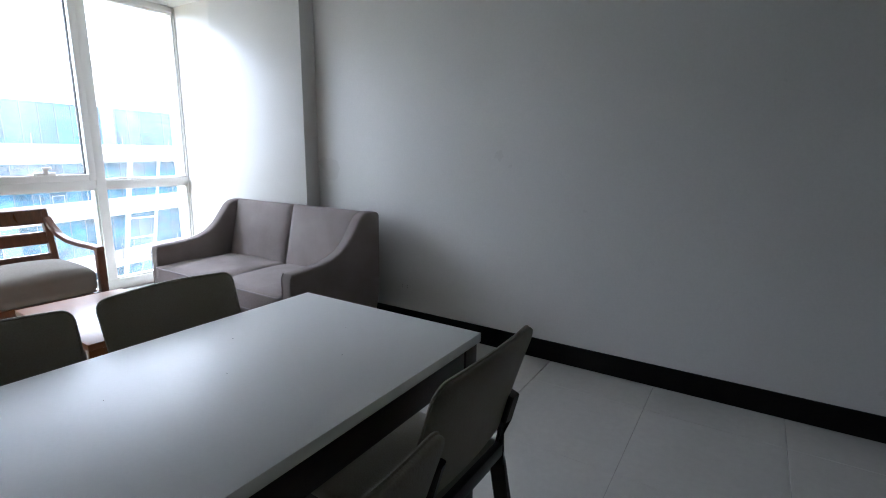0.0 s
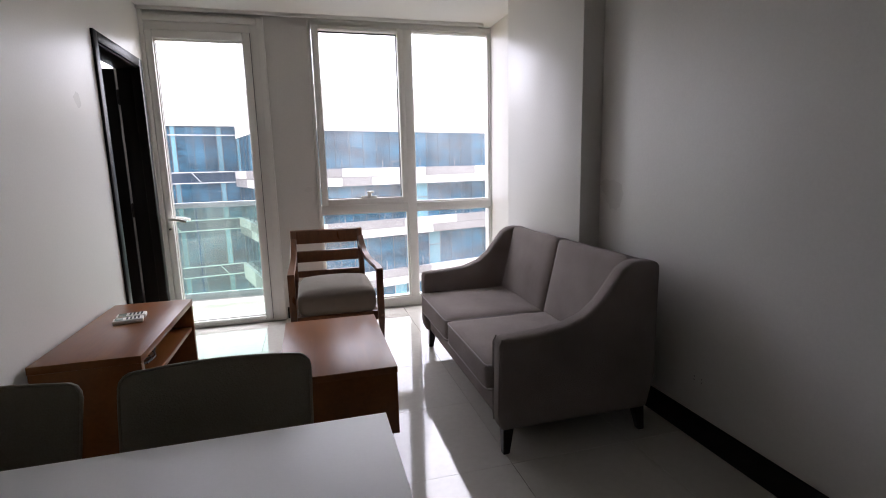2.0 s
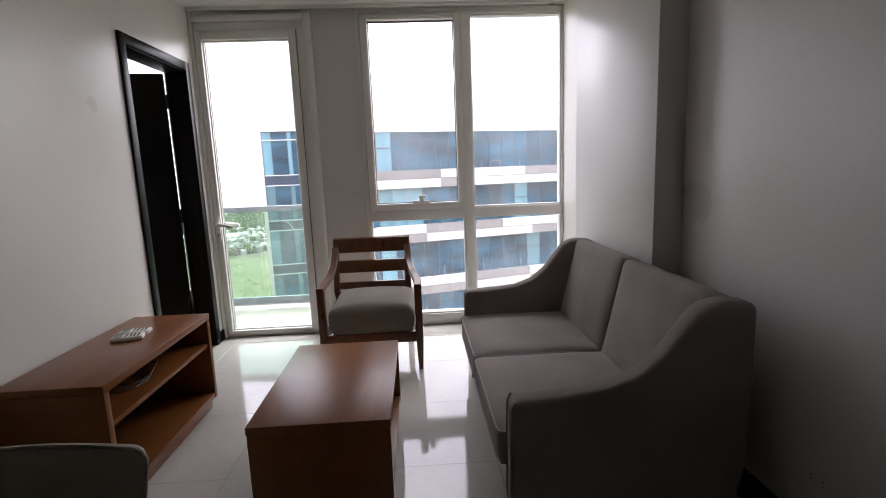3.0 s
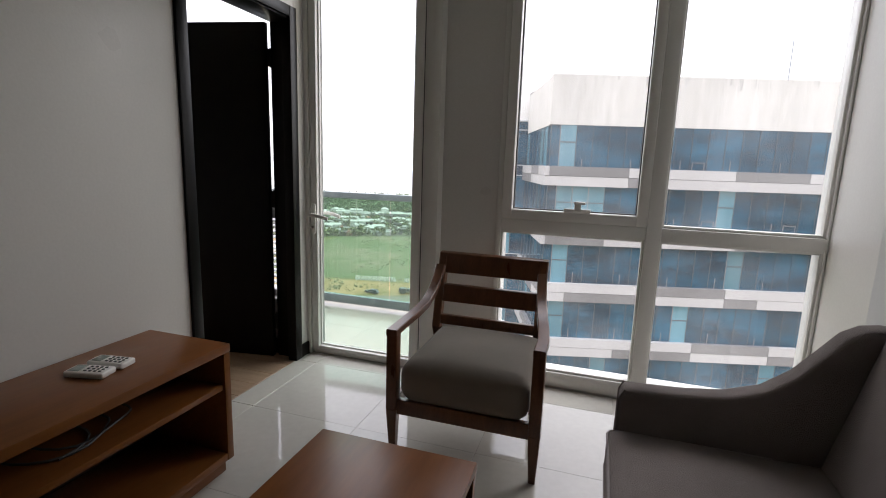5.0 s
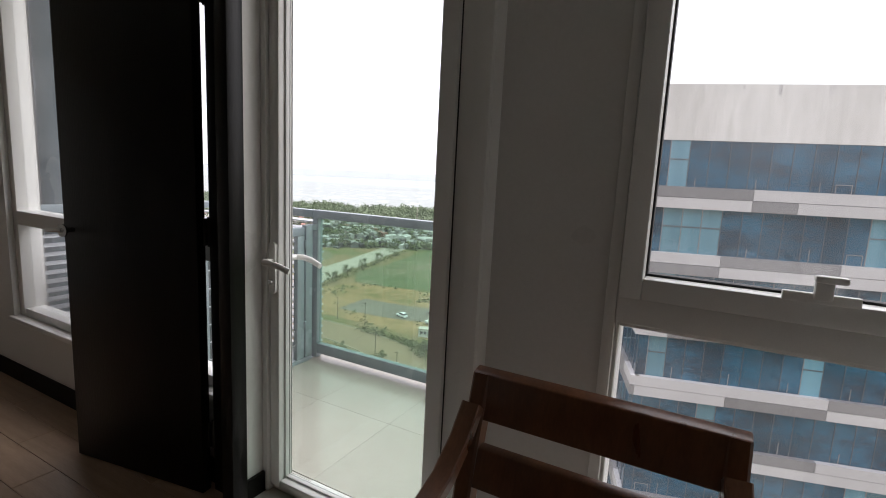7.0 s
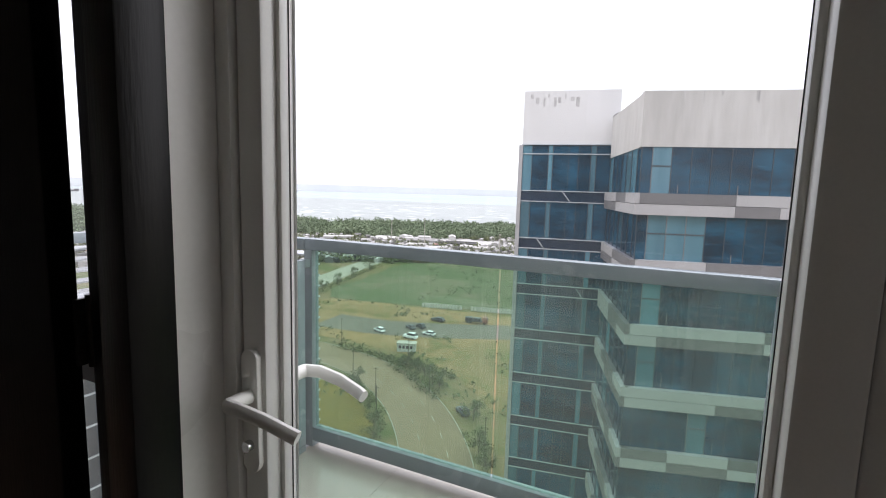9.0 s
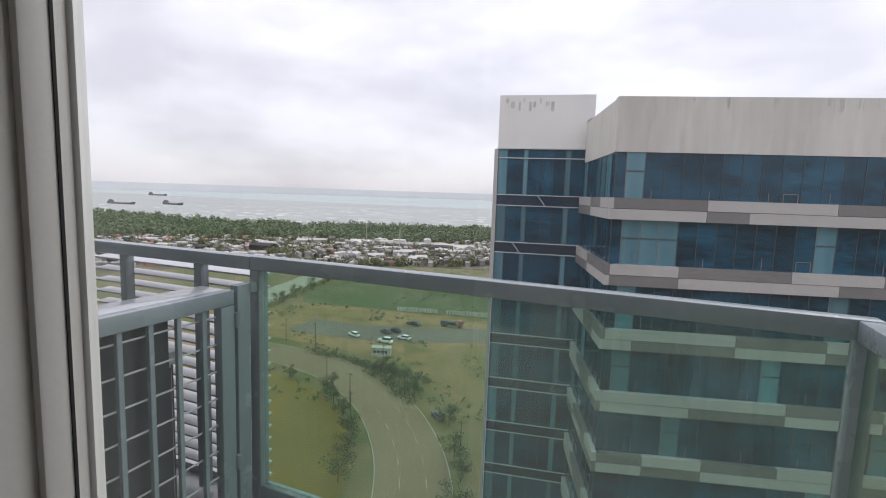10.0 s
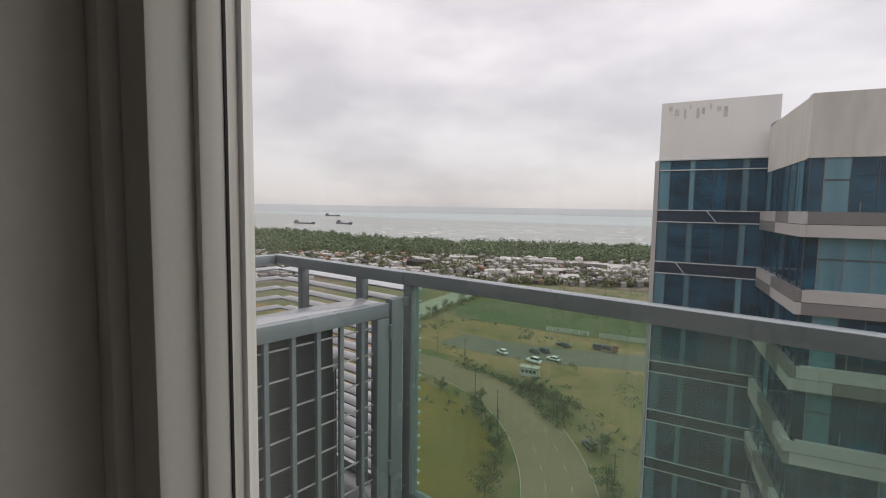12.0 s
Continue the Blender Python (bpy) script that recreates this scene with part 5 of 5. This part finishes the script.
sheet("ground_town", ragged([(-620, 60), (-330, 90), (-262, 205), (-180, 285), (-100, 300), (-90, 400), (-210, 450), (-375, 372), (-640, 150)], 5.0), GROUND + 0.03, TOWN_EARTH, "trodden brown ground between the houses", "ground")
sheet("ground_lawn", ragged([(-310, 130), (-215, 140), (-192, 215), (-235, 242), (-262, 212), (-285, 165)]), GROUND + 0.05, FIELD, "green lawn beyond the road", "ground")
sheet("pavement_plaza", [(-300, 395), (-160, 405), (-120, 440), (-170, 475), (-290, 450)], GROUND + 0.06, PLAZA, "pale concrete plaza by the shore", "pavement")

rnd = random.Random(21)
foam = bmesh.new()
for k in range(420):
    r, a = rnd.uniform(640, 1500), rnd.uniform(radians(96), radians(150))
    x, y = r * math.cos(a), r * math.sin(a)
    if y < 600 + 0.2 * max(0, x + 400):
        continue
    w, d = rnd.uniform(3, 15), rnd.uniform(1.2, 3.6)
    vs = [foam.verts.new((x + w * math.cos(t) * (1 + 0.3 * noise.noise((x, t, y))), y + d * math.sin(t), GROUND - 0.45)) for t in [i * math.pi / 4 for i in range(8)]]
    foam.faces.new(vs)
tagged(setting("water_whitecaps", foam, FOAM, "white breaking wave crests", "waves"), kind="stuff")


# ---- plants, town, cars and ships ----
def leafy(cells, spread, seed):
    """Many small leaf cards in clouds about the given centres: (x, y, z, radius, count)."""
    q = random.Random(seed)
    verts, faces = [], []
    for x, y, z, r, count in cells:
        for _ in range(count):
            d = Vector((q.gauss(0, 1), q.gauss(0, 1), q.gauss(0, 0.8)))
            c = Vector((x, y, z)) + d.normalized() * r * q.random() ** 0.4
            a, b = Vector((q.gauss(0, 1), q.gauss(0, 1), q.gauss(0, 1))).normalized(), Vector((q.gauss(0, 1), q.gauss(0, 1), q.gauss(0, 1))).normalized()
            s = spread * q.uniform(0.6, 1.3)
            i = len(verts)
            verts += [c - a * s, c + b * s * 0.6, c + a * s, c - b * s * 0.6]
            faces.append((i, i + 1, i + 2, i + 3))
    me = bpy.data.meshes.new("leaves")
    me.from_pydata([tuple(v) for v in verts], [], faces)
    bm = bmesh.new()
    bm.from_mesh(me)
    bpy.data.meshes.remove(me)
    return bm


def build_tree(x, y, size, seed):
    q = random.Random(seed)
    t = thing("roadside_tree", (x, y, GROUND), "small green roadside tree", "tree", "trees along the road")
    limbs = [sweep([(x, y, GROUND), (x + 0.1, y, GROUND + size * 0.35), (x + 0.05, y + 0.1, GROUND + size * 0.6)], 0.12, 0.12, 6)]
    cells = []
    for k in range(11):
        a = q.uniform(0, 6.28)
        rr = size * q.uniform(0.10, 0.48)
        tip = (x + rr * math.cos(a), y + rr * math.sin(a), GROUND + size * q.uniform(0.28, 0.88))
        limbs.append(sweep([(x + 0.05, y, GROUND + size * 0.4), tip], 0.05, 0.05, 5))
        cells.append((*tip, size * q.uniform(0.12, 0.24), 120))
    part("trunk", merged(*limbs), BARK, t)
    part("crown", leafy(cells, size * 0.030, seed), LEAF, t, smooth=None)


for k, (x, y, s) in enumerate(((-70.7, 97.5, 5.5), (-66, 93.5, 5), (-60, 88.8, 4.5), (-53.5, 81, 6), (-50.5, 76.5, 5), (-46.5, 67.5, 6), (-100, 102, 6), (-86, 101.5, 4), (-66, 116.5, 5.5), (-62, 114.5, 5), (-58, 112, 5.5), (-54, 109, 5), (-51, 107, 4.5), (-37, 96, 5), (-31, 84, 6), (-27, 77, 5.5), (-24, 68, 6), (-148, 168, 6), (-153, 185, 6), (-158, 203, 6), (-163, 224, 6), (-170, 250, 7))):
    build_tree(x, y, s, k + 1)

hedge = leafy([(-95 + 0.6 * k + rnd.uniform(-1, 1), 122.5 - 0.08 * k + rnd.uniform(-1.5, 1.5), GROUND + 0.6, 1.3, 30) for k in range(75)] + [(-146.5 - 0.27 * k + rnd.uniform(-2, 2), 156 + 1.1 * k + rnd.uniform(-2, 2), GROUND + 0.7, 1.8, 30) for k in range(100)] + [(-76 + 0.62 * k + rnd.uniform(-1.5, 1.5), 120.5 - 0.42 * k + rnd.uniform(-1.5, 1.5), GROUND + 0.8, 1.5, 34) for k in range(44)], 0.28, 5)
tagged(single("roadside_scrub", hedge, LEAF, (-95, 122, GROUND), "low green scrub along the roads", "scrub", smooth=None), kind="stuff")

tufts = []
for k in range(1500):
    x, y = rnd.uniform(-160, 15), rnd.uniform(178, 330)
    if x < -98 - (y - 180) * 0.45 or noise.noise((x * 0.04, y * 0.04, 0)) < -0.1:
        continue
    tufts.append((x, y, GROUND + 0.3, rnd.uniform(0.8, 2.0), 9))
for k in range(1500):
    x, y = rnd.uniform(-140, 0), rnd.uniform(92, 178)
    road_gap = min((Vector((x, y)) - p).length for p in MAINROAD)
    if road_gap < 9 or noise.noise((x * 0.06, y * 0.06, 4)) < 0.05 or (-120 < x and 138 < y < 178 and abs(y - 158 - 0.22 * (x + 72)) < 11):
        continue
    tufts.append((x, y, GROUND + 0.2, rnd.uniform(0.5, 1.6), 14))
tagged(single("field_scrub", leafy(tufts, 0.34, 31), SCRUB, (-70, 220, GROUND), "uneven green scrub over the field", "scrub", smooth=None), kind="stuff")

me_parts = []


def belt_edge(x):
    """The landward edge of the mangroves."""
    return max(190.0, 366 + 0.876 * (x + 375)) if x < -375 else 366 + 0.53 * (x + 375)


def shore(x):
    for (xa, ya), (xb, yb) in zip(COAST, COAST[1:]):
        if xa <= x <= xb:
            return ya + (yb - ya) * (x - xa) / (xb - xa)


while len(me_parts) < 5200:
    x = -1750 + 1000 * rnd.random() if len(me_parts) % 4 == 0 else -830 + 740 * rnd.random()
    a, b = belt_edge(x), shore(x) - 5
    if x > -375:
        a = max(a, b - 230)
    y = rnd.uniform(a, b)
    if -425 < x < -398 and y > 440:
        continue
    tall = rnd.random() < 0.12
    me_parts.append((x, y, rnd.uniform(3.5, 5.5) if tall else rnd.uniform(4, 8), rnd.uniform(11, 17) if tall else rnd.uniform(3, 8)))
cells = [(x, y, GROUND + h * 0.5, r, 46) for x, y, r, h in me_parts]
tagged(single("mangrove_belt", leafy(cells, 1.45, 9), MANGROVE, (-700, 480, GROUND), "dense green mangrove belt along the shore", "mangrove", smooth=None), kind="stuff")
grove = [(rnd.uniform(-262, -238), rnd.uniform(262, 330), GROUND + 4, 5, 40) for k in range(26)] + [(rnd.uniform(-300, -95), rnd.uniform(335, 395), GROUND + 3, 4, 26) for k in range(75)] + [(rnd.uniform(-420, -300), rnd.uniform(290, 470), GROUND + 3, 4, 24) for k in range(60)] + [(x, belt_edge(x) - 200 * rnd.random() ** 1.3, GROUND + 2.2, rnd.uniform(2.2, 4.6), 30) for x in [rnd.uniform(-520, -100) for k in range(1000)]] + [(x, 226 + 0.69 * (x + 262) + rnd.uniform(-4, 10), GROUND + 2.4, rnd.uniform(2, 4.2), 34) for x in [rnd.uniform(-258, -95) for k in range(90)]]
grove = [c for c in grove if c[1] > (218 + 0.69 * (c[0] + 262) if c[0] > -262 else 222 + 1.2 * (c[0] + 262)) and not (-290 < c[0] < -150 and 400 < c[1] < 460)]
tagged(single("town_trees", leafy(grove, 1.1, 13), LEAF, (-250, 330, GROUND), "green trees between the houses", "trees", smooth=None), kind="stuff")


def gable(bm, x, y, w, d, h, rise, rz):
    m = pose(x, y, GROUND, 0, 0, rz)
    v = [bm.verts.new(m @ Vector(p)) for p in ((-w, -d, 0), (w, -d, 0), (w, d, 0), (-w, d, 0), (-w, -d, h), (w, -d, h), (w, d, h), (-w, d, h), (-w, 0, h + rise), (w, 0, h + rise))]
    for f in ((0, 1, 5, 4), (2, 3, 7, 6), (1, 2, 6, 9, 5), (3, 0, 4, 8, 7), (4, 5, 9, 8), (6, 7, 8, 9)):
        bm.faces.new([v[i] for i in f])


town, red = bmesh.new(), bmesh.new()
for k in range(1900):
    x = rnd.uniform(-560, -95)
    near = 222 + 0.69 * (x + 262) if x > -262 else max(95, 222 + 1.2 * (x + 262))
    y = rnd.uniform(near, max(near + 5, belt_edge(x) - 3))
    if -290 < x < -150 and 400 < y < 460 or rnd.random() < 0.25 and noise.noise((x * 0.02, y * 0.02, 3)) < 0:
        continue
    gable(red if rnd.random() < 0.03 + 0.20 * (noise.noise((x * 0.012, y * 0.012, 9)) > 0.22) else town, x, y, rnd.uniform(1.4, 3.6), rnd.uniform(1.2, 2.6), rnd.uniform(2.2, 4.0), rnd.uniform(0.3, 1.2), rnd.uniform(0, 180))
for x, y, w, d, h in ((-205, 392, 12, 6, 5), (-172, 398, 14, 6, 4), (-250, 396, 10, 6, 4), (-280, 300, 9, 6, 6)):
    gable(town, x, y, w, d, h, 1.4, 12)
tagged(single("town_houses", town, ROOFS, (-300, 350, GROUND), "crowded low houses with grey and white roofs", "houses", smooth=None), kind="stuff")
tagged(single("red_roofed_houses", red, ROOFS_RED, (-260, 360, GROUND), "low houses with red roofs among the town", "houses", smooth=None), kind="stuff")
halls = bmesh.new()
for k in range(42):
    x = rnd.uniform(-420, -130)
    near = 240 + 0.69 * (x + 262) if x > -262 else max(150, 240 + 1.2 * (x + 262))
    gable(halls, x, rnd.uniform(near, max(near + 20, belt_edge(x) - 12)), rnd.uniform(4, 8), rnd.uniform(2.5, 4), rnd.uniform(3, 5), 1.0, rnd.choice((20, 35, 110)) + rnd.uniform(-8, 8))
tagged(single("white_roofed_halls", halls, PLAZA, (-260, 350, GROUND), "larger white-roofed buildings among the houses", "buildings", smooth=None), kind="stuff")
lot = bmesh.new()
for k in range(330):
    x, y = rnd.uniform(-520, -215), rnd.uniform(150, 300)
    if x > -330 and y < 330 + 0.5 * x + 105 and y < 245:
        continue
    rz = rnd.choice((8, 98)) + rnd.uniform(-6, 6)
    gable(lot, x, y, 2.2, 0.9, 0.9, 0.5, rz)
tagged(single("parked_cars_far", lot, ROOFS, (-350, 220, GROUND), "rows of small parked cars far off", "cars", smooth=None), kind="stuff")


def build_hut():
    x, y, rz = -73.6, 129.6, 18
    m = pose(x, y, GROUND, 0, 0, rz)
    hut_ob = thing("guard_hut", (x, y, GROUND), "small cream guard hut with dark windows", "hut")
    part("walls", turned(solid((-2.9, -1.3, 0), (2.9, 1.3, 2.6)), m), HOUSE, hut_ob, smooth=None)
    part("roof", turned(solid((-3.1, -1.5, 2.6), (3.1, 1.5, 2.85), 0.03), m), KERB, hut_ob, smooth=None)
    for k in range(4):
        part("window", turned(solid((-2.3 + 1.2 * k, -1.33, 1.1), (-1.5 + 1.2 * k, -1.28, 2.0)), m), CAR_GLASS, hut_ob, smooth=None)
    part("leg", turned(solid((2.95, -1.25, 0), (3.1, -1.1, 2.6)), m), HOUSE, hut_ob, smooth=None)


build_hut()


def build_car(x, y, rz, length, height, paint, label, kind="car"):
    m = pose(x, y, GROUND + 0.07, 0, 0, rz)
    c = thing(kind, (x, y, GROUND + 0.07), label, kind.replace("_", " "), "vehicles on the asphalt strip")
    h, l = height, length / 2
    body = part("body", turned(prism([(-l, 0.35), (l, 0.35), (l, h * 0.55), (l * 0.55, h * 0.62), (-l * 0.95, h * 0.62), (-l, h * 0.5)], 1, -0.88, 0.88, 0.05), m), paint, c)
    part("cabin", turned(prism([(-l * 0.9, h * 0.6), (l * 0.5, h * 0.6), (l * 0.18, h), (-l * 0.72, h)], 1, -0.78, 0.78, 0.05), m), CAR_GLASS, c)
    part("roof", turned(solid((-l * 0.74, -0.76, h - 0.04), (l * 0.2, 0.76, h + 0.03), 0.02), m), paint, c)
    for sx in (-0.6, 0.6):
        for sy in (-0.85, 0.85):
            part("wheel", turned(lathe([(0.33, -0.1), (0.33, 0.1)], (l * sx, sy, 0.33), 12, 1), m), RUBBER, c)


build_car(-92.3, 142.6, 160, 4.6, 1.7, CAR_WHITE, "white parked car on the asphalt")
build_car(-78.8, 141.2, 175, 5.2, 2.1, CAR_WHITE, "white parked van beside the hut", "van")
build_car(-75.2, 148.0, 175, 4.6, 1.5, CAR_WHITE, "white parked saloon car on the asphalt")
build_car(-84.6, 151.5, 150, 4.5, 1.6, HULL, "silver parked car on the asphalt")
build_car(-82.0, 154.5, 150, 4.5, 1.7, CAR_DARK, "dark parked car on the asphalt")
build_car(-80.5, 166.0, 170, 6.0, 1.6, CAR_DARK, "dark pickup truck on the asphalt")
build_car(-40.5, 98.2, 140, 4.2, 1.5, HULL, "grey car beside the road")


def build_truck():
    x, y, rz = -66.5, 171, 5
    m = pose(x, y, GROUND + 0.07, 0, 0, rz)
    t = thing("truck", (x, y, GROUND + 0.07), "flatbed truck with rust-red cab and dark load", "truck")
    part("bed", turned(solid((-4.5, -1.1, 0.8), (2.6, 1.1, 1.1), 0.03), m), CAR_DARK, t)
    for k in range(2):
        part("load", turned(solid((-4.2 + 3.3 * k, -1.0, 1.1), (-1.4 + 3.3 * k, 1.0, 2.2), 0.1), m), CAR_DARK, t)
    part("cab", turned(prism([(2.7, 0.6), (4.6, 0.6), (4.6, 1.8), (4.2, 2.8), (2.7, 2.8)], 1, -1.1, 1.1, 0.05), m), CAR_RED, t)
    part("windscreen", turned(prism([(4.58, 1.75), (4.64, 1.75), (4.27, 2.65), (4.2, 2.65)], 1, -0.95, 0.95), m), CAR_GLASS, t)
    for sx in (-3.2, -2.1, 3.5):
        for sy in (-1.0, 1.0):
            part("wheel", turned(lathe([(0.5, -0.15), (0.5, 0.15)], (sx, sy, 0.5), 12, 1), m), RUBBER, t)


build_truck()


def build_pole(x, y, h):
    p = thing("utility_pole", (x, y, GROUND), "thin grey roadside pole", "pole", "poles along the road")
    part("shaft", lathe([(0.13, 0), (0.08, h)], (x, y, GROUND), 8), BARK, p)
    part("crossarm", solid((x - 0.7, y - 0.05, GROUND + h - 0.5), (x + 0.7, y + 0.05, GROUND + h - 0.4)), BARK, p, smooth=None)


for x, y, h in ((-75, 103.2, 9), (-61, 93, 9), (-55.5, 85, 8.5), (-97, 127, 8), (-109, 127, 8), (-68, 121, 7), (-29, 82, 9), (-52.5, 104.5, 7.5)):
    build_pole(x, y, h)
for x, y, h in ((-222, 360, 22), (-196, 372, 25), (-118, 345, 18)):
    pole = thing("lamp_mast", (x, y, GROUND), "tall pale mast by the plaza", "mast", "masts by the plaza")
    part("shaft", lathe([(0.35, 0), (0.18, h)], (x, y, GROUND), 8), KERB, pole)
    part("head", solid((x - 0.8, y - 0.3, GROUND + h), (x + 0.8, y + 0.3, GROUND + h + 0.8), 0.05), KERB, pole)

# low white wall of upright slabs beside the field
wall_ob = thing("field_wall", (-78, 188.5, GROUND), "low wall of pale upright slabs beside the field", "wall")
for k in range(40):
    t = k / 40
    x, y = -97 + 47 * t, 183.5 + 10.5 * t
    if 15 <= k <= 17:
        continue
    part("slab", solid((x, y - 0.1, GROUND), (x + 1.0, y + 0.1, GROUND + 1.8 + 0.25 * rnd.random())), HOUSE, wall_ob, smooth=None)


def build_ship(x, y, length, rz, label):
    m = pose(x, y, GROUND - 0.6, 0, 0, rz)
    s = thing("cargo_ship", (x, y, GROUND - 0.6), label, "ship", "ships at anchor")
    l = length / 2
    h = length * 0.07
    part("hull", turned(prism([(-l, h), (-l * 0.94, -0.5), (l * 0.9, -0.5), (l, h * 1.25), (l * 0.8, h * 0.85), (-l * 0.6, h * 0.8)], 1, -length * 0.08, length * 0.08), m), HULL, s, smooth=None)
    part("bridge", turned(merged(solid((-l * 0.92, -length * 0.07, h * 0.9), (-l * 0.72, length * 0.07, h * 1.7)), solid((-l * 0.88, -length * 0.05, h * 1.7), (-l * 0.78, length * 0.05, h * 2.1))), m), HULL, s, smooth=None)
    for u in (-0.2, 0.35):
        part("mast", turned(solid((l * u - 0.3, -0.3, h * 0.8), (l * u + 0.3, 0.3, h * 1.6)), m), HULL, s, smooth=None)


build_ship(-1195, 800, 72, 12, "dark grey cargo ship anchored off the shore")
build_ship(-1130, 890, 74, -8, "dark grey cargo ship anchored off the shore")
build_ship(-2050, 1540, 95, 5, "dark grey cargo ship far out at sea")
build_ship(-2350, 1180, 120, 12, "dark grey cargo ship far out at sea")
build_ship(-2900, 1330, 110, 14, "dark grey cargo ship far out at sea")
for k, (x, y) in enumerate(((-640, 560), (-632, 566), (-622, 570))):
    single("sea_stake", solid((x - 1.2, y - 1.2, GROUND - 1), (x + 1.2, y + 1.2, GROUND + 3), 0.1), HULL, (x, y, GROUND - 1), "dark timber stake in the water", "stake", "stakes in the water")

# ---- floor pieces ----
tile_mesh = mesh_of("tile", solid((0.0006, 0.0006, -0.012), (0.5994, 0.5994, 0.0), 0.0004, 1), TILE)


def lay_tiles():
    ys = [-0.26 - 0.60 * k for k in range(18)]
    for i in range(-1, 6):
        for k in range(17):
            x0, y0 = 0.143 + 0.60 * i, ys[k] - 0.60
            if x0 >= 0 and x0 + 0.6 <= RIGHT + 0.005 and y0 >= BACK:
                piece("tile", tile_mesh, floor, (x0, y0, 0.0))
                continue
            a, b = max(x0 + 0.0015, 0.0), min(x0 + 0.5985, RIGHT)
            c, d = max(y0 + 0.0015, BACK), y0 + 0.5985
            if b - a > 0.02 and d - c > 0.02:
                part("tile", solid((a, c, -0.012), (b, d, 0.0), 0.0012, 1), TILE, floor, smooth=None)
        a, b = max(0.143 + 0.6 * i + 0.0015, 0.0), min(0.743 + 0.6 * i - 0.0015, RIGHT)
        if b - a > 0.02:
            part("tile", solid((a, -0.2585, -0.012), (b, -0.061, 0.0), 0.0012, 1), TILE, floor, smooth=None)


lay_tiles()
balc_mesh = mesh_of("tile", solid((0.0005, 0.0005, -0.012), (0.5245, 0.5995, 0.0), 0.0004, 1), BALC_TILE)
for i in range(4):
    for k in range(2):
        piece("tile", balc_mesh, floor_balc, (-1.055 + 0.525 * i, 0.15 + 0.60 * k, BZ))
plank_mesh = mesh_of("plank", solid((0.001, 0.001, -0.012), (1.199, 0.149, 0.0), 0.0015, 1), PLANK)
for k in range(21):
    shift = (0.0, 0.45, 0.8)[k % 3]
    for i in range(-1, 3):
        x0 = -2.8 + shift + 1.2 * i
        y0 = B_OUT - 0.15 * (k + 1)
        if x0 >= -2.8 and x0 + 1.2 <= -0.004:
            piece("plank", plank_mesh, floor_bed, (x0, y0, 0.0))
        else:
            a, b = max(x0 + 0.001, -2.8), min(x0 + 1.199, -0.004)
            if b - a > 0.03:
                part("plank", solid((a, y0 + 0.001, -0.012), (b, y0 + 0.149, 0.0), 0.0015, 1), PLANK, floor_bed, smooth=None)
